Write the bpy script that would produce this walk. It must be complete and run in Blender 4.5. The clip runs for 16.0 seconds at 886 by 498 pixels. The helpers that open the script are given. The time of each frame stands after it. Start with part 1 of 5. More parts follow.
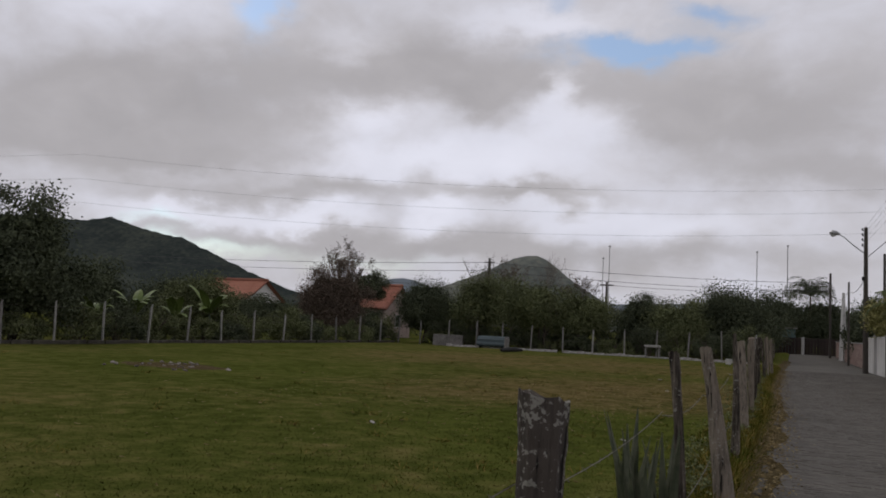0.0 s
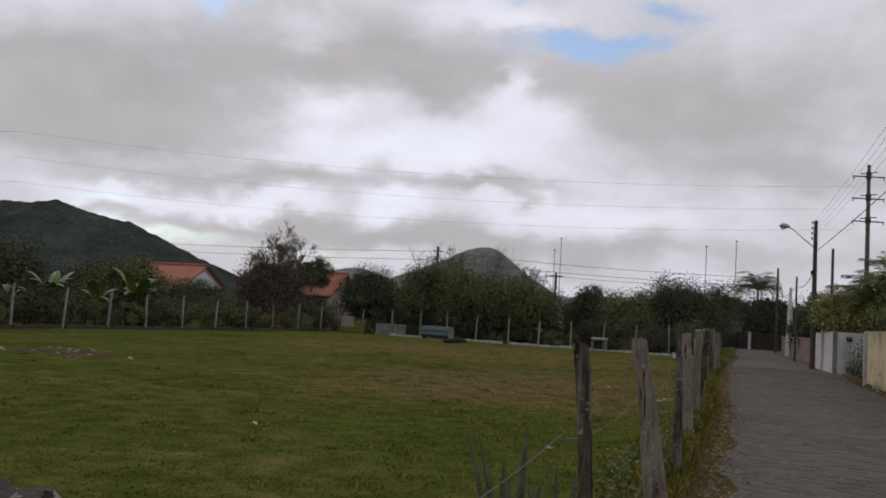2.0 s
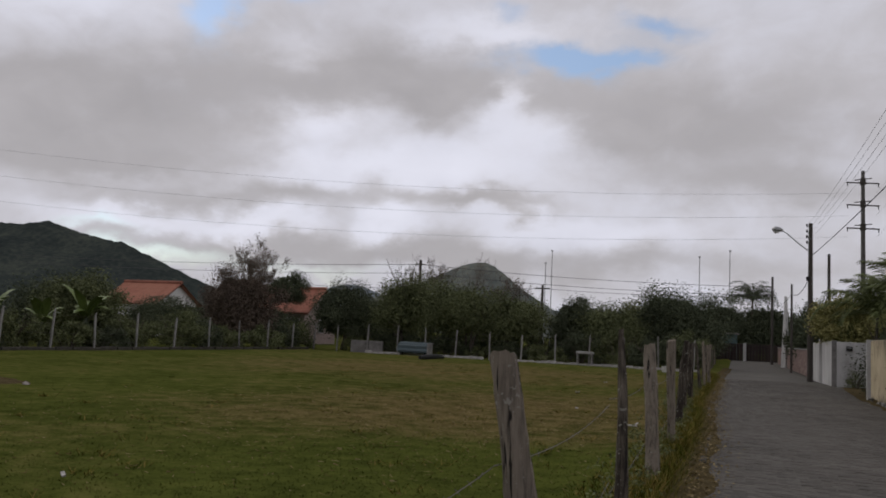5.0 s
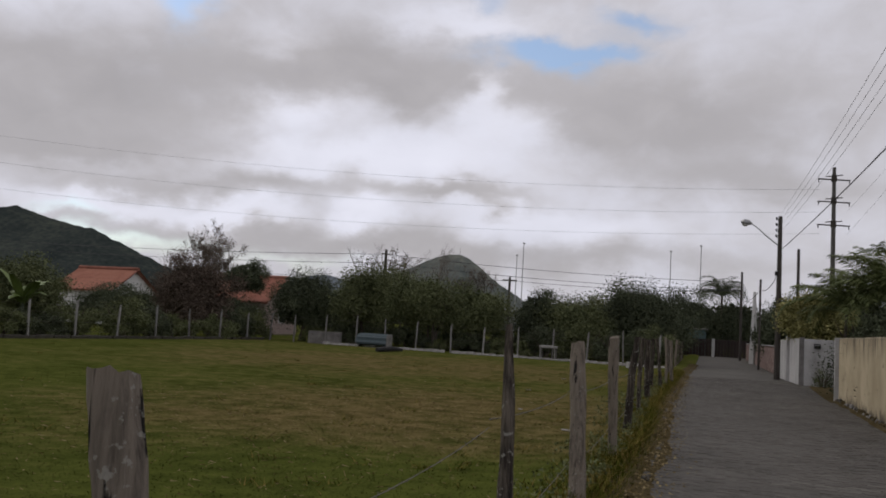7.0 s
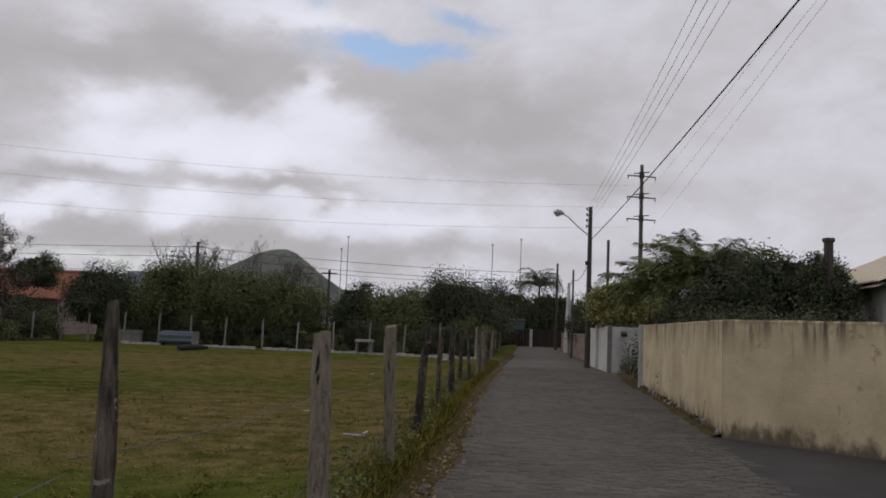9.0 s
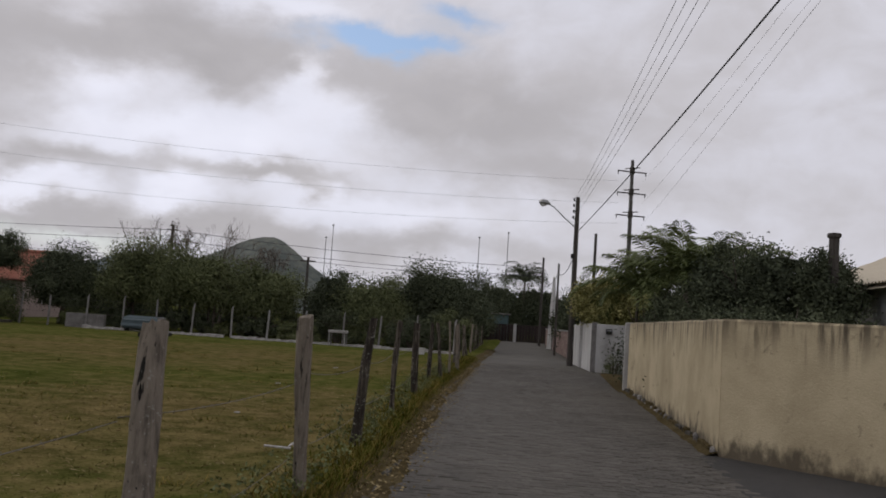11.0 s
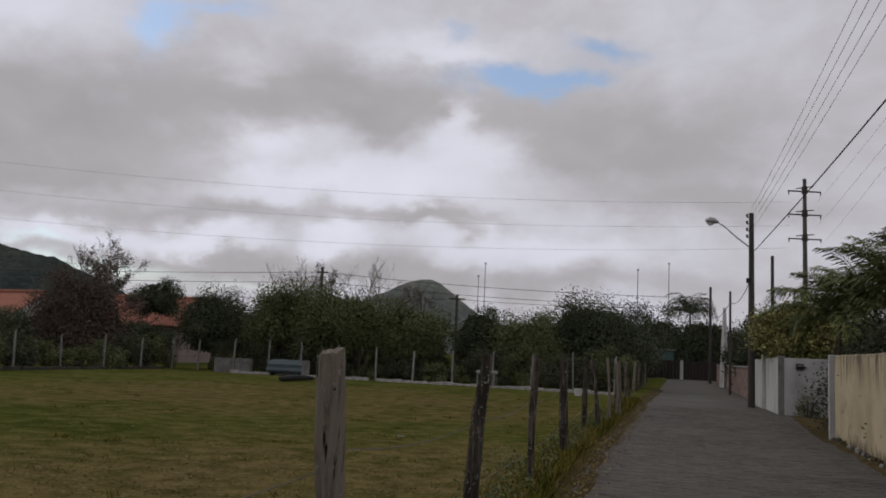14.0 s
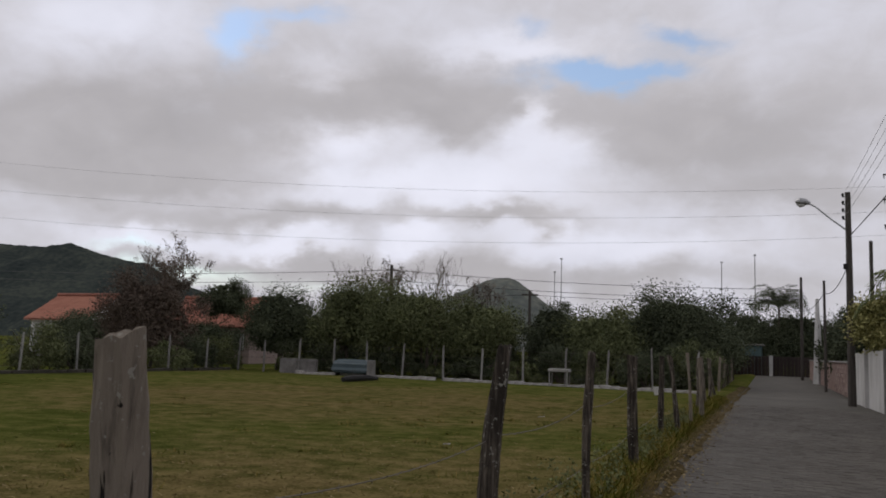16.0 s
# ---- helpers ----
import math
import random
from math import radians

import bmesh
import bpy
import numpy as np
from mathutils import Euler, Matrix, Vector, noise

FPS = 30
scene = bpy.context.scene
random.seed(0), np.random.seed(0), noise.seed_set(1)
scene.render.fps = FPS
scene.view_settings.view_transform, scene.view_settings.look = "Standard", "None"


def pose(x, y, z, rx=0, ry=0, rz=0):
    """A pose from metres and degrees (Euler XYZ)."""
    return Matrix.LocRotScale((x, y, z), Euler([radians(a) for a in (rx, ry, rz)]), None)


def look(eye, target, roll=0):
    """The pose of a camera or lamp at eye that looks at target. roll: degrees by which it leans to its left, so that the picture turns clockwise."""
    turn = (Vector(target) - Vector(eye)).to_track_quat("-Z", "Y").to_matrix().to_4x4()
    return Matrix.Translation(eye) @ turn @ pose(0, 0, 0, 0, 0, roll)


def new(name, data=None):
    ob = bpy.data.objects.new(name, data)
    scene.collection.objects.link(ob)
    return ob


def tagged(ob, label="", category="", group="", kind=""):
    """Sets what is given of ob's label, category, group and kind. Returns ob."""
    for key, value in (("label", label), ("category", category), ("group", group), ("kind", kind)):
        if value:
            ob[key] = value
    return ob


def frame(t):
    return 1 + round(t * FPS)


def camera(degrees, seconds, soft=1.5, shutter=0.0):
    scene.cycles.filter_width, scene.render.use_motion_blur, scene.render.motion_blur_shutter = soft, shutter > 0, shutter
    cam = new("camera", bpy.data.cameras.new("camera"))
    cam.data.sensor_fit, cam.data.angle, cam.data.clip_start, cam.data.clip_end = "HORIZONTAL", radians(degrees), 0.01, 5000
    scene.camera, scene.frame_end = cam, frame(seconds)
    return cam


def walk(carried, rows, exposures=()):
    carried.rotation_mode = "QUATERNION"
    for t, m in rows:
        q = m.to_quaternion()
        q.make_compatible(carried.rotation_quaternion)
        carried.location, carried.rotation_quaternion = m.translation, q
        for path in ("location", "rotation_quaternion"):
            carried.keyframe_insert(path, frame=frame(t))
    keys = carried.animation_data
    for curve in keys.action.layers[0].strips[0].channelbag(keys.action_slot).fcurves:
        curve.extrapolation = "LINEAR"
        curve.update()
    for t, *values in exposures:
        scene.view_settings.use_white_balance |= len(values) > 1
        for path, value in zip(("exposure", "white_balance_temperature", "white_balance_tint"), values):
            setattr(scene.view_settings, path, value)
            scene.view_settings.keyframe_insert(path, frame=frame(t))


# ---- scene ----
cam = camera(55.2, 16.0, soft=1.8)
METRES, EYE, TILT, LEAN, TURN = 15.9, 1.6, 2.25, 0.0, 25.2
ROWS = [
    (0.0, 0.0, 0.0, 0.0, -0.09, 2.9, -1.74),
    (0.5, 0.0139, 0.0262, -0.0016, -1.64, 2.62, -1.95),
    (1.0, 0.0213, 0.0546, -0.0032, -1.03, 2.27, -2.99),
    (1.5, 0.0318, 0.0855, -0.0055, -2.92, 2.68, -3.09),
    (2.0, 0.0435, 0.1167, -0.007, -3.2, 2.38, -2.67),
    (2.5, 0.0566, 0.1501, -0.0077, -7.37, 2.69, -3.39),
    (3.0, 0.0733, 0.1752, -0.0093, -7.46, 3.4, -2.63),
    (3.5, 0.0843, 0.1998, -0.0124, -3.99, 3.26, -2.22),
    (4.0, 0.0982, 0.2268, -0.0131, -3.76, 3.89, -1.2),
    (6.5, 0.1634, 0.3604, -0.0171, -2.96, 2.67, -2.98),
    (7.0, 0.1826, 0.3837, -0.0161, -5.18, 2.98, -2.6),
    (7.5, 0.1984, 0.4091, -0.0176, -15.63, 2.93, -3.2),
    (8.0, 0.2171, 0.4328, -0.0195, -17.28, 3.64, -4.11),
    (8.5, 0.2319, 0.4556, -0.021, -16.6, 3.44, -1.76),
    (11.0, 0.3109, 0.5936, -0.0253, -17.54, 2.62, -3.45),
    (11.5, 0.3225, 0.6264, -0.0268, -17.66, 2.97, -2.63),
    (12.0, 0.3353, 0.6566, -0.0294, -15.82, 2.81, -1.63),
    (12.5, 0.3447, 0.6909, -0.031, -9.22, 2.73, -0.95),
    (13.0, 0.3579, 0.7223, -0.0311, -8.33, 3.35, -0.74),
    (13.5, 0.3664, 0.7493, -0.0318, -3.93, 3.68, -0.52),
    (14.0, 0.3777, 0.7821, -0.0342, -6.95, 4.77, -1.82),
    (14.5, 0.3904, 0.81, -0.0341, -6.63, 5.35, -1.53),
    (15.0, 0.3995, 0.8375, -0.0385, -7.08, 5.7, -1.43),
    (15.5, 0.4099, 0.87, -0.0411, -7.99, 5.27, -1.14),
    (16.0, 0.4214, 0.8969, -0.0408, -1.63, 4.57, -0.95),
]
walk(cam, [(t, pose(0, 0, EYE, TILT, LEAN) @ pose(0, 0, 0, 0, 0, TURN) @ pose(METRES * x, METRES * y, METRES * z, 90 + pitch, roll, yaw)) for t, x, y, z, yaw, pitch, roll in ROWS],
     exposures=[(0.0, 0.04), (0.5, 0.2), (1.5, 0.17), (2.0, 0.2), (2.5, 0.08), (3.5, 0.02), (4.0, 0.02), (7.0, 0.1), (8.5, 0.12), (11.0, 0.18), (11.5, 0.02), (12.0, 0.22), (12.5, 0.1), (13.5, 0.09), (14.0, -0.04), (14.5, -0.06), (15.2, -0.03), (16.0, 0.16)])


# ---- world, sun ----
def lights():
    w = bpy.data.worlds.new("sky")
    scene.world = w
    w.use_nodes = True
    nt = w.node_tree
    nt.nodes.clear()
    L = nt.links.new

    def put(v, sock):
        if isinstance(v, (int, float)):
            sock.default_value = v
        else:
            L(v, sock)

    def op(kind, a, b=0.0, c=0.0):
        n = nt.nodes.new("ShaderNodeMath")
        n.operation = kind
        put(a, n.inputs[0]), put(b, n.inputs[1]), put(c, n.inputs[2])
        return n.outputs[0]

    def dot(v, axis):
        n = nt.nodes.new("ShaderNodeVectorMath")
        n.operation = "DOT_PRODUCT"
        L(v, n.inputs[0])
        n.inputs[1].default_value = axis
        return n.outputs["Value"]

    def fbm(v, scale, detail, rough=0.55, shift=(0, 0, 0), stretch=(1, 1, 1), distort=0.0):
        m = nt.nodes.new("ShaderNodeMapping")
        m.inputs["Location"].default_value, m.inputs["Scale"].default_value = shift, stretch
        L(v, m.inputs["Vector"])
        n = nt.nodes.new("ShaderNodeTexNoise")
        n.inputs["Scale"].default_value, n.inputs["Detail"].default_value, n.inputs["Roughness"].default_value = scale, detail, rough
        n.inputs["Distortion"].default_value = distort
        L(m.outputs[0], n.inputs["Vector"])
        return n.outputs["Fac"]

    d = nt.nodes.new("ShaderNodeTexCoord").outputs["Generated"]
    a = radians(20)
    ahead = op("MAXIMUM", dot(d, (-math.sin(a), math.cos(a), 0)), 0.08)
    u0 = op("DIVIDE", dot(d, (math.cos(a), math.sin(a), 0)), ahead)
    v0 = op("DIVIDE", dot(d, (0, 0, 1)), ahead)
    # the clouds' edges are frayed by noise at two sizes
    st = (1, 1, 1.7)
    wu = op("ADD", op("MULTIPLY", op("SUBTRACT", fbm(d, 9, 5, 0.55, (3, 1, 7), st), 0.5), 0.15), u0)
    wv = op("ADD", op("MULTIPLY", op("SUBTRACT", fbm(d, 11, 5, 0.55, (9, 4, 2), st), 0.5), 0.085), v0)

    def blob(u, v, su, sv):
        p = op("MULTIPLY", op("SUBTRACT", wu, u), 1 / su)
        q = op("MULTIPLY", op("SUBTRACT", wv, v), 1 / sv)
        r = op("ADD", op("MULTIPLY", p, p), op("MULTIPLY", q, q))
        return op("POWER", 2.718, op("MULTIPLY", r, -0.9))

    def total(rows):
        s = None
        for u, v, su, sv, k in rows:
            g = op("MULTIPLY", blob(u, v, su, sv), k)
            s = g if s is None else op("ADD", s, g)
        return s

    bright = total([(-0.199, 0.239, 0.060, 0.027, 0.55), (0.038, 0.283, 0.018, 0.024, 0.5), (-0.103, 0.124, 0.034, 0.015, 0.75), (-0.04, 0.205, 0.087, 0.036, 0.35),
                    (-0.261, 0.119, 0.06, 0.012, 0.55), (0.053, 0.240, 0.053, 0.028, 0.4), (-0.182, 0.187, 0.107, 0.016, 0.45), (-0.42, 0.125, 0.09, 0.012, 0.5),
                    (0.136, 0.135, 0.14, 0.018, 0.4), (0.05, 0.19, 0.16, 0.03, 0.3), (-0.50, 0.40, 0.10, 0.03, 0.4), (0.02, 0.37, 0.09, 0.02, 0.4), (-0.22, 0.335, 0.05, 0.02, 0.3)])
    dark = total([(-0.49, 0.262, 0.19, 0.055, 0.72), (-0.15, 0.312, 0.15, 0.042, 0.5), (-0.05, 0.285, 0.06, 0.022, 0.3), (0.24, 0.258, 0.19, 0.050, 0.55), (-0.62, 0.20, 0.10, 0.03, 0.4), (-0.416, 0.190, 0.150, 0.016, 0.35),
                  (0.016, 0.155, 0.080, 0.011, 0.7), (-0.327, 0.150, 0.130, 0.012, 0.25), (-0.208, 0.160, 0.07, 0.012, 0.25), (-0.05, 0.090, 0.4, 0.018, 0.45), (0.32, 0.19, 0.2, 0.02, 0.3)])
    gap = total([(0.095, 0.335, 0.065, 0.020, 1.55), (0.165, 0.343, 0.055, 0.015, 1.1), (-0.327, 0.375, 0.034, 0.034, 1.5), (0.215, 0.385, 0.045, 0.014, 1.1), (-0.25, 0.40, 0.06, 0.012, 0.8),
                 (-0.40, 0.082, 0.13, 0.014, 1.0), (-0.45, 0.116, 0.055, 0.008, 0.9), (-0.17, 0.068, 0.08, 0.010, 0.6), (0.02, 0.40, 0.03, 0.012, 0.7)])
    grain = op("SUBTRACT", fbm(d, 5.5, 8, 0.5, (2.3, 5.1, 0.7), (1, 1, 1.6), 0.5), 0.5)
    fine = op("SUBTRACT", fbm(d, 16, 7, 0.55, (1.1, 0.4, 3.3), (1, 1, 1.5), 0.4), 0.5)

    def soft(v, lo, hi):
        n = nt.nodes.new("ShaderNodeMapRange")
        n.interpolation_type = "SMOOTHSTEP"
        L(v, n.inputs["Value"])
        n.inputs["From Min"].default_value, n.inputs["From Max"].default_value = lo, hi
        return n.outputs[0]

    # grey cloud bodies with lit, frayed rims against the brighter layer behind
    body = op("ADD", op("ADD", op("SUBTRACT", dark, bright), op("MULTIPLY", grain, 0.85)), op("MULTIPLY", fine, 0.62))
    mass = soft(op("ADD", body, 0.24), -0.20, 0.72)
    tone = op("ADD", op("MULTIPLY", mass, -0.29), SKY)
    tone = op("ADD", tone, op("ADD", op("MULTIPLY", fine, 0.09), op("MULTIPLY", grain, 0.14)))
    tone = op("ADD", tone, op("MULTIPLY", bright, 0.10))
    tone = op("MINIMUM", op("MAXIMUM", tone, 0.22), 0.88)
    rgb = nt.nodes.new("ShaderNodeCombineColor")
    lit = op("SUBTRACT", 1.0, mass)
    for k, (grey, gain) in enumerate(((1.01, -0.04), (0.97, 0.005), (1.015, 0.085))):
        L(op("MULTIPLY", tone, op("ADD", grey, op("MULTIPLY", lit, gain))), rgb.inputs[k])
    cloud = nt.nodes.new("ShaderNodeBackground")
    L(rgb.outputs[0], cloud.inputs["Color"])
    cloud.inputs["Strength"].default_value = 1.0
    sky = nt.nodes.new("ShaderNodeTexSky")
    sky.sky_type, sky.sun_disc = "NISHITA", False
    sky.sun_elevation, sky.sun_rotation = radians(SUN[0]), radians(-SUN[1])
    clear = nt.nodes.new("ShaderNodeBackground")
    L(sky.outputs[0], clear.inputs["Color"])
    clear.inputs["Strength"].default_value = 0.13
    fray = op("ADD", gap, op("MULTIPLY", fine, 0.7))
    edge = nt.nodes.new("ShaderNodeMapRange")
    edge.interpolation_type = "SMOOTHSTEP"
    L(fray, edge.inputs["Value"])
    for k, v in (("From Min", 0.05), ("From Max", 1.5), ("To Min", 0.0), ("To Max", 0.9)):
        edge.inputs[k].default_value = v
    mix = nt.nodes.new("ShaderNodeMixShader")
    L(edge.outputs[0], mix.inputs["Fac"]), L(cloud.outputs[0], mix.inputs[1]), L(clear.outputs[0], mix.inputs[2])
    out = nt.nodes.new("ShaderNodeOutputWorld")
    L(mix.outputs[0], out.inputs["Surface"])
    lamp = bpy.data.lights.new("sun", "SUN")
    lamp.energy, lamp.angle, lamp.color = SUN[2], radians(25), (1.0, 0.95, 0.88)
    e, b = radians(SUN[0]), radians(SUN[1])
    toward = Vector((-math.sin(b) * math.cos(e), math.cos(b) * math.cos(e), math.sin(e)))
    new("sun", lamp).matrix_world = look(toward * 50, (0, 0, 0))


SKY = 0.685
SUN = (50.0, 75.0, 0.5)  # elevation, bearing to the left of +y, strength
lights()
scene.view_settings.exposure = 0.0


# ---- materials ----
def material(name, colors, scale=4.0, rough=0.9, bump=0.3, bump_scale=40.0, metal=0.0, blotch=0.5, island=0.0, stretch=(1, 1, 1), rand=0.0, detail=6.0, spec=0.3):
    """Two tones blended by broad stains and fine grain, with fine relief; object coordinates in metres."""
    m = bpy.data.materials.new(name)
    m.use_nodes = True
    nt = m.node_tree
    L = nt.links.new
    bsdf = nt.nodes["Principled BSDF"]
    co = nt.nodes.new("ShaderNodeTexCoord")
    mp = nt.nodes.new("ShaderNodeMapping")
    mp.inputs["Scale"].default_value = stretch
    L(co.outputs["Object"], mp.inputs["Vector"])

    def fbm(s, det):
        n = nt.nodes.new("ShaderNodeTexNoise")
        n.inputs["Scale"].default_value, n.inputs["Detail"].default_value, n.inputs["Roughness"].default_value = s, det, 0.6
        L(mp.outputs[0], n.inputs["Vector"])
        return n.outputs["Fac"]

    def math_(kind, a, b):
        n = nt.nodes.new("ShaderNodeMath")
        n.operation = kind
        for s, v in ((n.inputs[0], a), (n.inputs[1], b)):
            if isinstance(v, (int, float)):
                s.default_value = v
            else:
                L(v, s)
        return n.outputs[0]

    broad, fine = fbm(scale, detail), fbm(bump_scale, 4)
    f = math_("ADD", math_("MULTIPLY", broad, blotch), math_("MULTIPLY", fine, 1 - blotch))
    if island:
        g = nt.nodes.new("ShaderNodeNewGeometry")
        f = math_("ADD", f, math_("MULTIPLY", math_("SUBTRACT", g.outputs["Random Per Island"], 0.5), island))
    if rand:
        g = nt.nodes.new("ShaderNodeObjectInfo")
        f = math_("ADD", f, math_("MULTIPLY", math_("SUBTRACT", g.outputs["Random"], 0.5), rand))
    ramp = nt.nodes.new("ShaderNodeValToRGB")
    n = len(colors)
    while len(ramp.color_ramp.elements) < n:
        ramp.color_ramp.elements.new(0.5)
    for i, c in enumerate(colors):
        ramp.color_ramp.elements[i].position = 0.32 + 0.36 * i / max(1, n - 1)
        ramp.color_ramp.elements[i].color = (*c, 1)
    L(f, ramp.inputs[0])
    L(ramp.outputs[0], bsdf.inputs["Base Color"])
    bsdf.inputs["Roughness"].default_value, bsdf.inputs["Metallic"].default_value = rough, metal
    bsdf.inputs["Specular IOR Level"].default_value = spec
    if bump:
        b = nt.nodes.new("ShaderNodeBump")
        b.inputs["Strength"].default_value, b.inputs["Distance"].default_value = bump, 0.02
        L(fine, b.inputs["Height"])
        L(b.outputs[0], bsdf.inputs["Normal"])
    return m


class Nodes:
    """Shortcuts for building a node tree."""

    def __init__(self, name):
        self.m = bpy.data.materials.new(name)
        self.m.use_nodes = True
        self.nt = self.m.node_tree
        self.bsdf = self.nt.nodes["Principled BSDF"]
        self.co = self.nt.nodes.new("ShaderNodeTexCoord").outputs["Object"]

    def put(self, v, sock):
        if isinstance(v, (int, float)):
            sock.default_value = v
        elif isinstance(v, tuple):
            sock.default_value = (*v, 1) if len(v) == 3 and sock.type == "RGBA" else v
        else:
            self.nt.links.new(v, sock)

    def fbm(self, scale, detail=6, stretch=(1, 1, 1), rough=0.6, distort=0.0):
        p = self.nt.nodes.new("ShaderNodeMapping")
        p.inputs["Scale"].default_value = stretch
        self.put(self.co, p.inputs["Vector"])
        n = self.nt.nodes.new("ShaderNodeTexNoise")
        for k, v in (("Scale", scale), ("Detail", detail), ("Roughness", rough), ("Distortion", distort)):
            n.inputs[k].default_value = v
        self.put(p.outputs[0], n.inputs["Vector"])
        return n.outputs["Fac"]

    def op(self, kind, a, b=0.0):
        n = self.nt.nodes.new("ShaderNodeMath")
        n.operation = kind
        self.put(a, n.inputs[0]), self.put(b, n.inputs[1])
        return n.outputs[0]

    def soft(self, v, lo, hi):
        n = self.nt.nodes.new("ShaderNodeMapRange")
        n.interpolation_type = "SMOOTHSTEP"
        self.put(v, n.inputs["Value"])
        n.inputs["From Min"].default_value, n.inputs["From Max"].default_value = lo, hi
        return n.outputs[0]

    def near(self, place, radius):
        """1 at a place, falling softly to 0 at the radius."""
        n = self.nt.nodes.new("ShaderNodeVectorMath")
        n.operation = "DISTANCE"
        self.put(self.co, n.inputs[0])
        n.inputs[1].default_value = place
        return self.soft(n.outputs["Value"], radius, radius * 0.2)

    def mix(self, f, a, b):
        n = self.nt.nodes.new("ShaderNodeMix")
        n.data_type = "RGBA"
        self.put(f, n.inputs["Factor"]), self.put(a, n.inputs[6]), self.put(b, n.inputs[7])
        return n.outputs[2]

    def axis(self, i):
        n = self.nt.nodes.new("ShaderNodeSeparateXYZ")
        self.put(self.co, n.inputs[0])
        return n.outputs[i]

    def done(self, color, height, strength, rough, distance=0.02, spec=0.25):
        self.put(color, self.bsdf.inputs["Base Color"]), self.put(rough, self.bsdf.inputs["Roughness"])
        self.bsdf.inputs["Specular IOR Level"].default_value = spec
        if strength:
            b = self.nt.nodes.new("ShaderNodeBump")
            b.inputs["Strength"].default_value, b.inputs["Distance"].default_value = strength, distance
            self.put(height, b.inputs["Height"]), self.put(b.outputs[0], self.bsdf.inputs["Normal"])
        return self.m


def grass_material(name, island, bump):
    """Grazed turf: green where it is moist, straw and earth brown in dry patches."""
    n = Nodes(name)
    broad, mid, small, grain = n.fbm(0.07, 5), n.fbm(0.35, 6, distort=0.8), n.fbm(2.2, 6), n.fbm(22, 5)
    dry = n.op("ADD", n.op("MULTIPLY", n.near((-5.5, 22, 0), 8.5), 0.20), n.op("MULTIPLY", n.near((-11, 38, 0), 15), 0.15))
    dry = n.op("SUBTRACT", dry, n.op("MULTIPLY", n.near((-2.4, 13, 0), 5.0), 0.22))
    dry = n.op("ADD", dry, n.op("ADD", n.op("MULTIPLY", broad, 0.35), n.op("ADD", n.op("MULTIPLY", mid, 0.40), n.op("MULTIPLY", small, 0.35))))
    if island:
        g = n.nt.nodes.new("ShaderNodeNewGeometry")
        dry = n.op("ADD", dry, n.op("MULTIPLY", n.op("SUBTRACT", g.outputs["Random Per Island"], 0.45), island))
    dry = n.soft(dry, 0.48, 0.82)
    green = n.mix(n.soft(n.op("ADD", n.op("ADD", n.op("MULTIPLY", mid, 0.3), n.op("MULTIPLY", small, 0.4)), n.op("MULTIPLY", grain, 0.3)), 0.34, 0.64), (0.034, 0.043, 0.009), (0.084, 0.096, 0.021))
    straw = n.mix(n.soft(n.op("ADD", n.op("MULTIPLY", small, 0.5), n.op("MULTIPLY", grain, 0.5)), 0.34, 0.64), (0.058, 0.045, 0.017), (0.158, 0.121, 0.052))
    return n.done(n.mix(dry, green, straw), n.op("ADD", grain, n.op("MULTIPLY", small, 2.0)), bump, 0.95, 0.05, 0.0)


def plaster_material():
    """Sun-faded beige plaster with black mould runs from the top, dirt splashed at the foot and faint trowel marks."""
    n = Nodes("stained_plaster")
    z = n.axis(2)
    cloudy, grain = n.fbm(0.9, 6), n.fbm(35, 4)
    base = n.mix(n.soft(n.op("ADD", n.op("MULTIPLY", cloudy, 0.8), n.op("MULTIPLY", grain, 0.2)), 0.3, 0.7), (0.36, 0.295, 0.185), (0.52, 0.435, 0.285))
    runs = n.fbm(5.5, 5, (1, 1, 0.10), 0.65)
    reach = n.op("ADD", n.op("MULTIPLY", n.fbm(1.1, 3, (1, 1, 0.02)), 1.5), 0.58)
    top = n.op("MULTIPLY", n.soft(runs, 0.43, 0.60), n.soft(n.op("SUBTRACT", z, reach), -0.12, 0.62))
    edge = n.op("MULTIPLY", n.soft(z, 1.78, 1.93), n.soft(n.fbm(6, 5), 0.35, 0.6))
    foot = n.op("MULTIPLY", n.soft(n.op("ADD", z, n.op("MULTIPLY", n.fbm(4.5, 7, (1, 1, 0.6)), -0.95)), -0.14, -0.46), 0.9)
    spots = n.op("MULTIPLY", n.soft(n.fbm(3.3, 7, distort=1.0), 0.60, 0.72), 0.6)
    dirt = n.op("MAXIMUM", n.op("MAXIMUM", n.op("MULTIPLY", top, 0.95), n.op("MULTIPLY", edge, 0.9)), n.op("MAXIMUM", foot, spots))
    return n.done(n.mix(dirt, base, (0.075, 0.06, 0.042)), n.op("ADD", grain, n.op("MULTIPLY", cloudy, 1.5)), 0.25, 0.92)


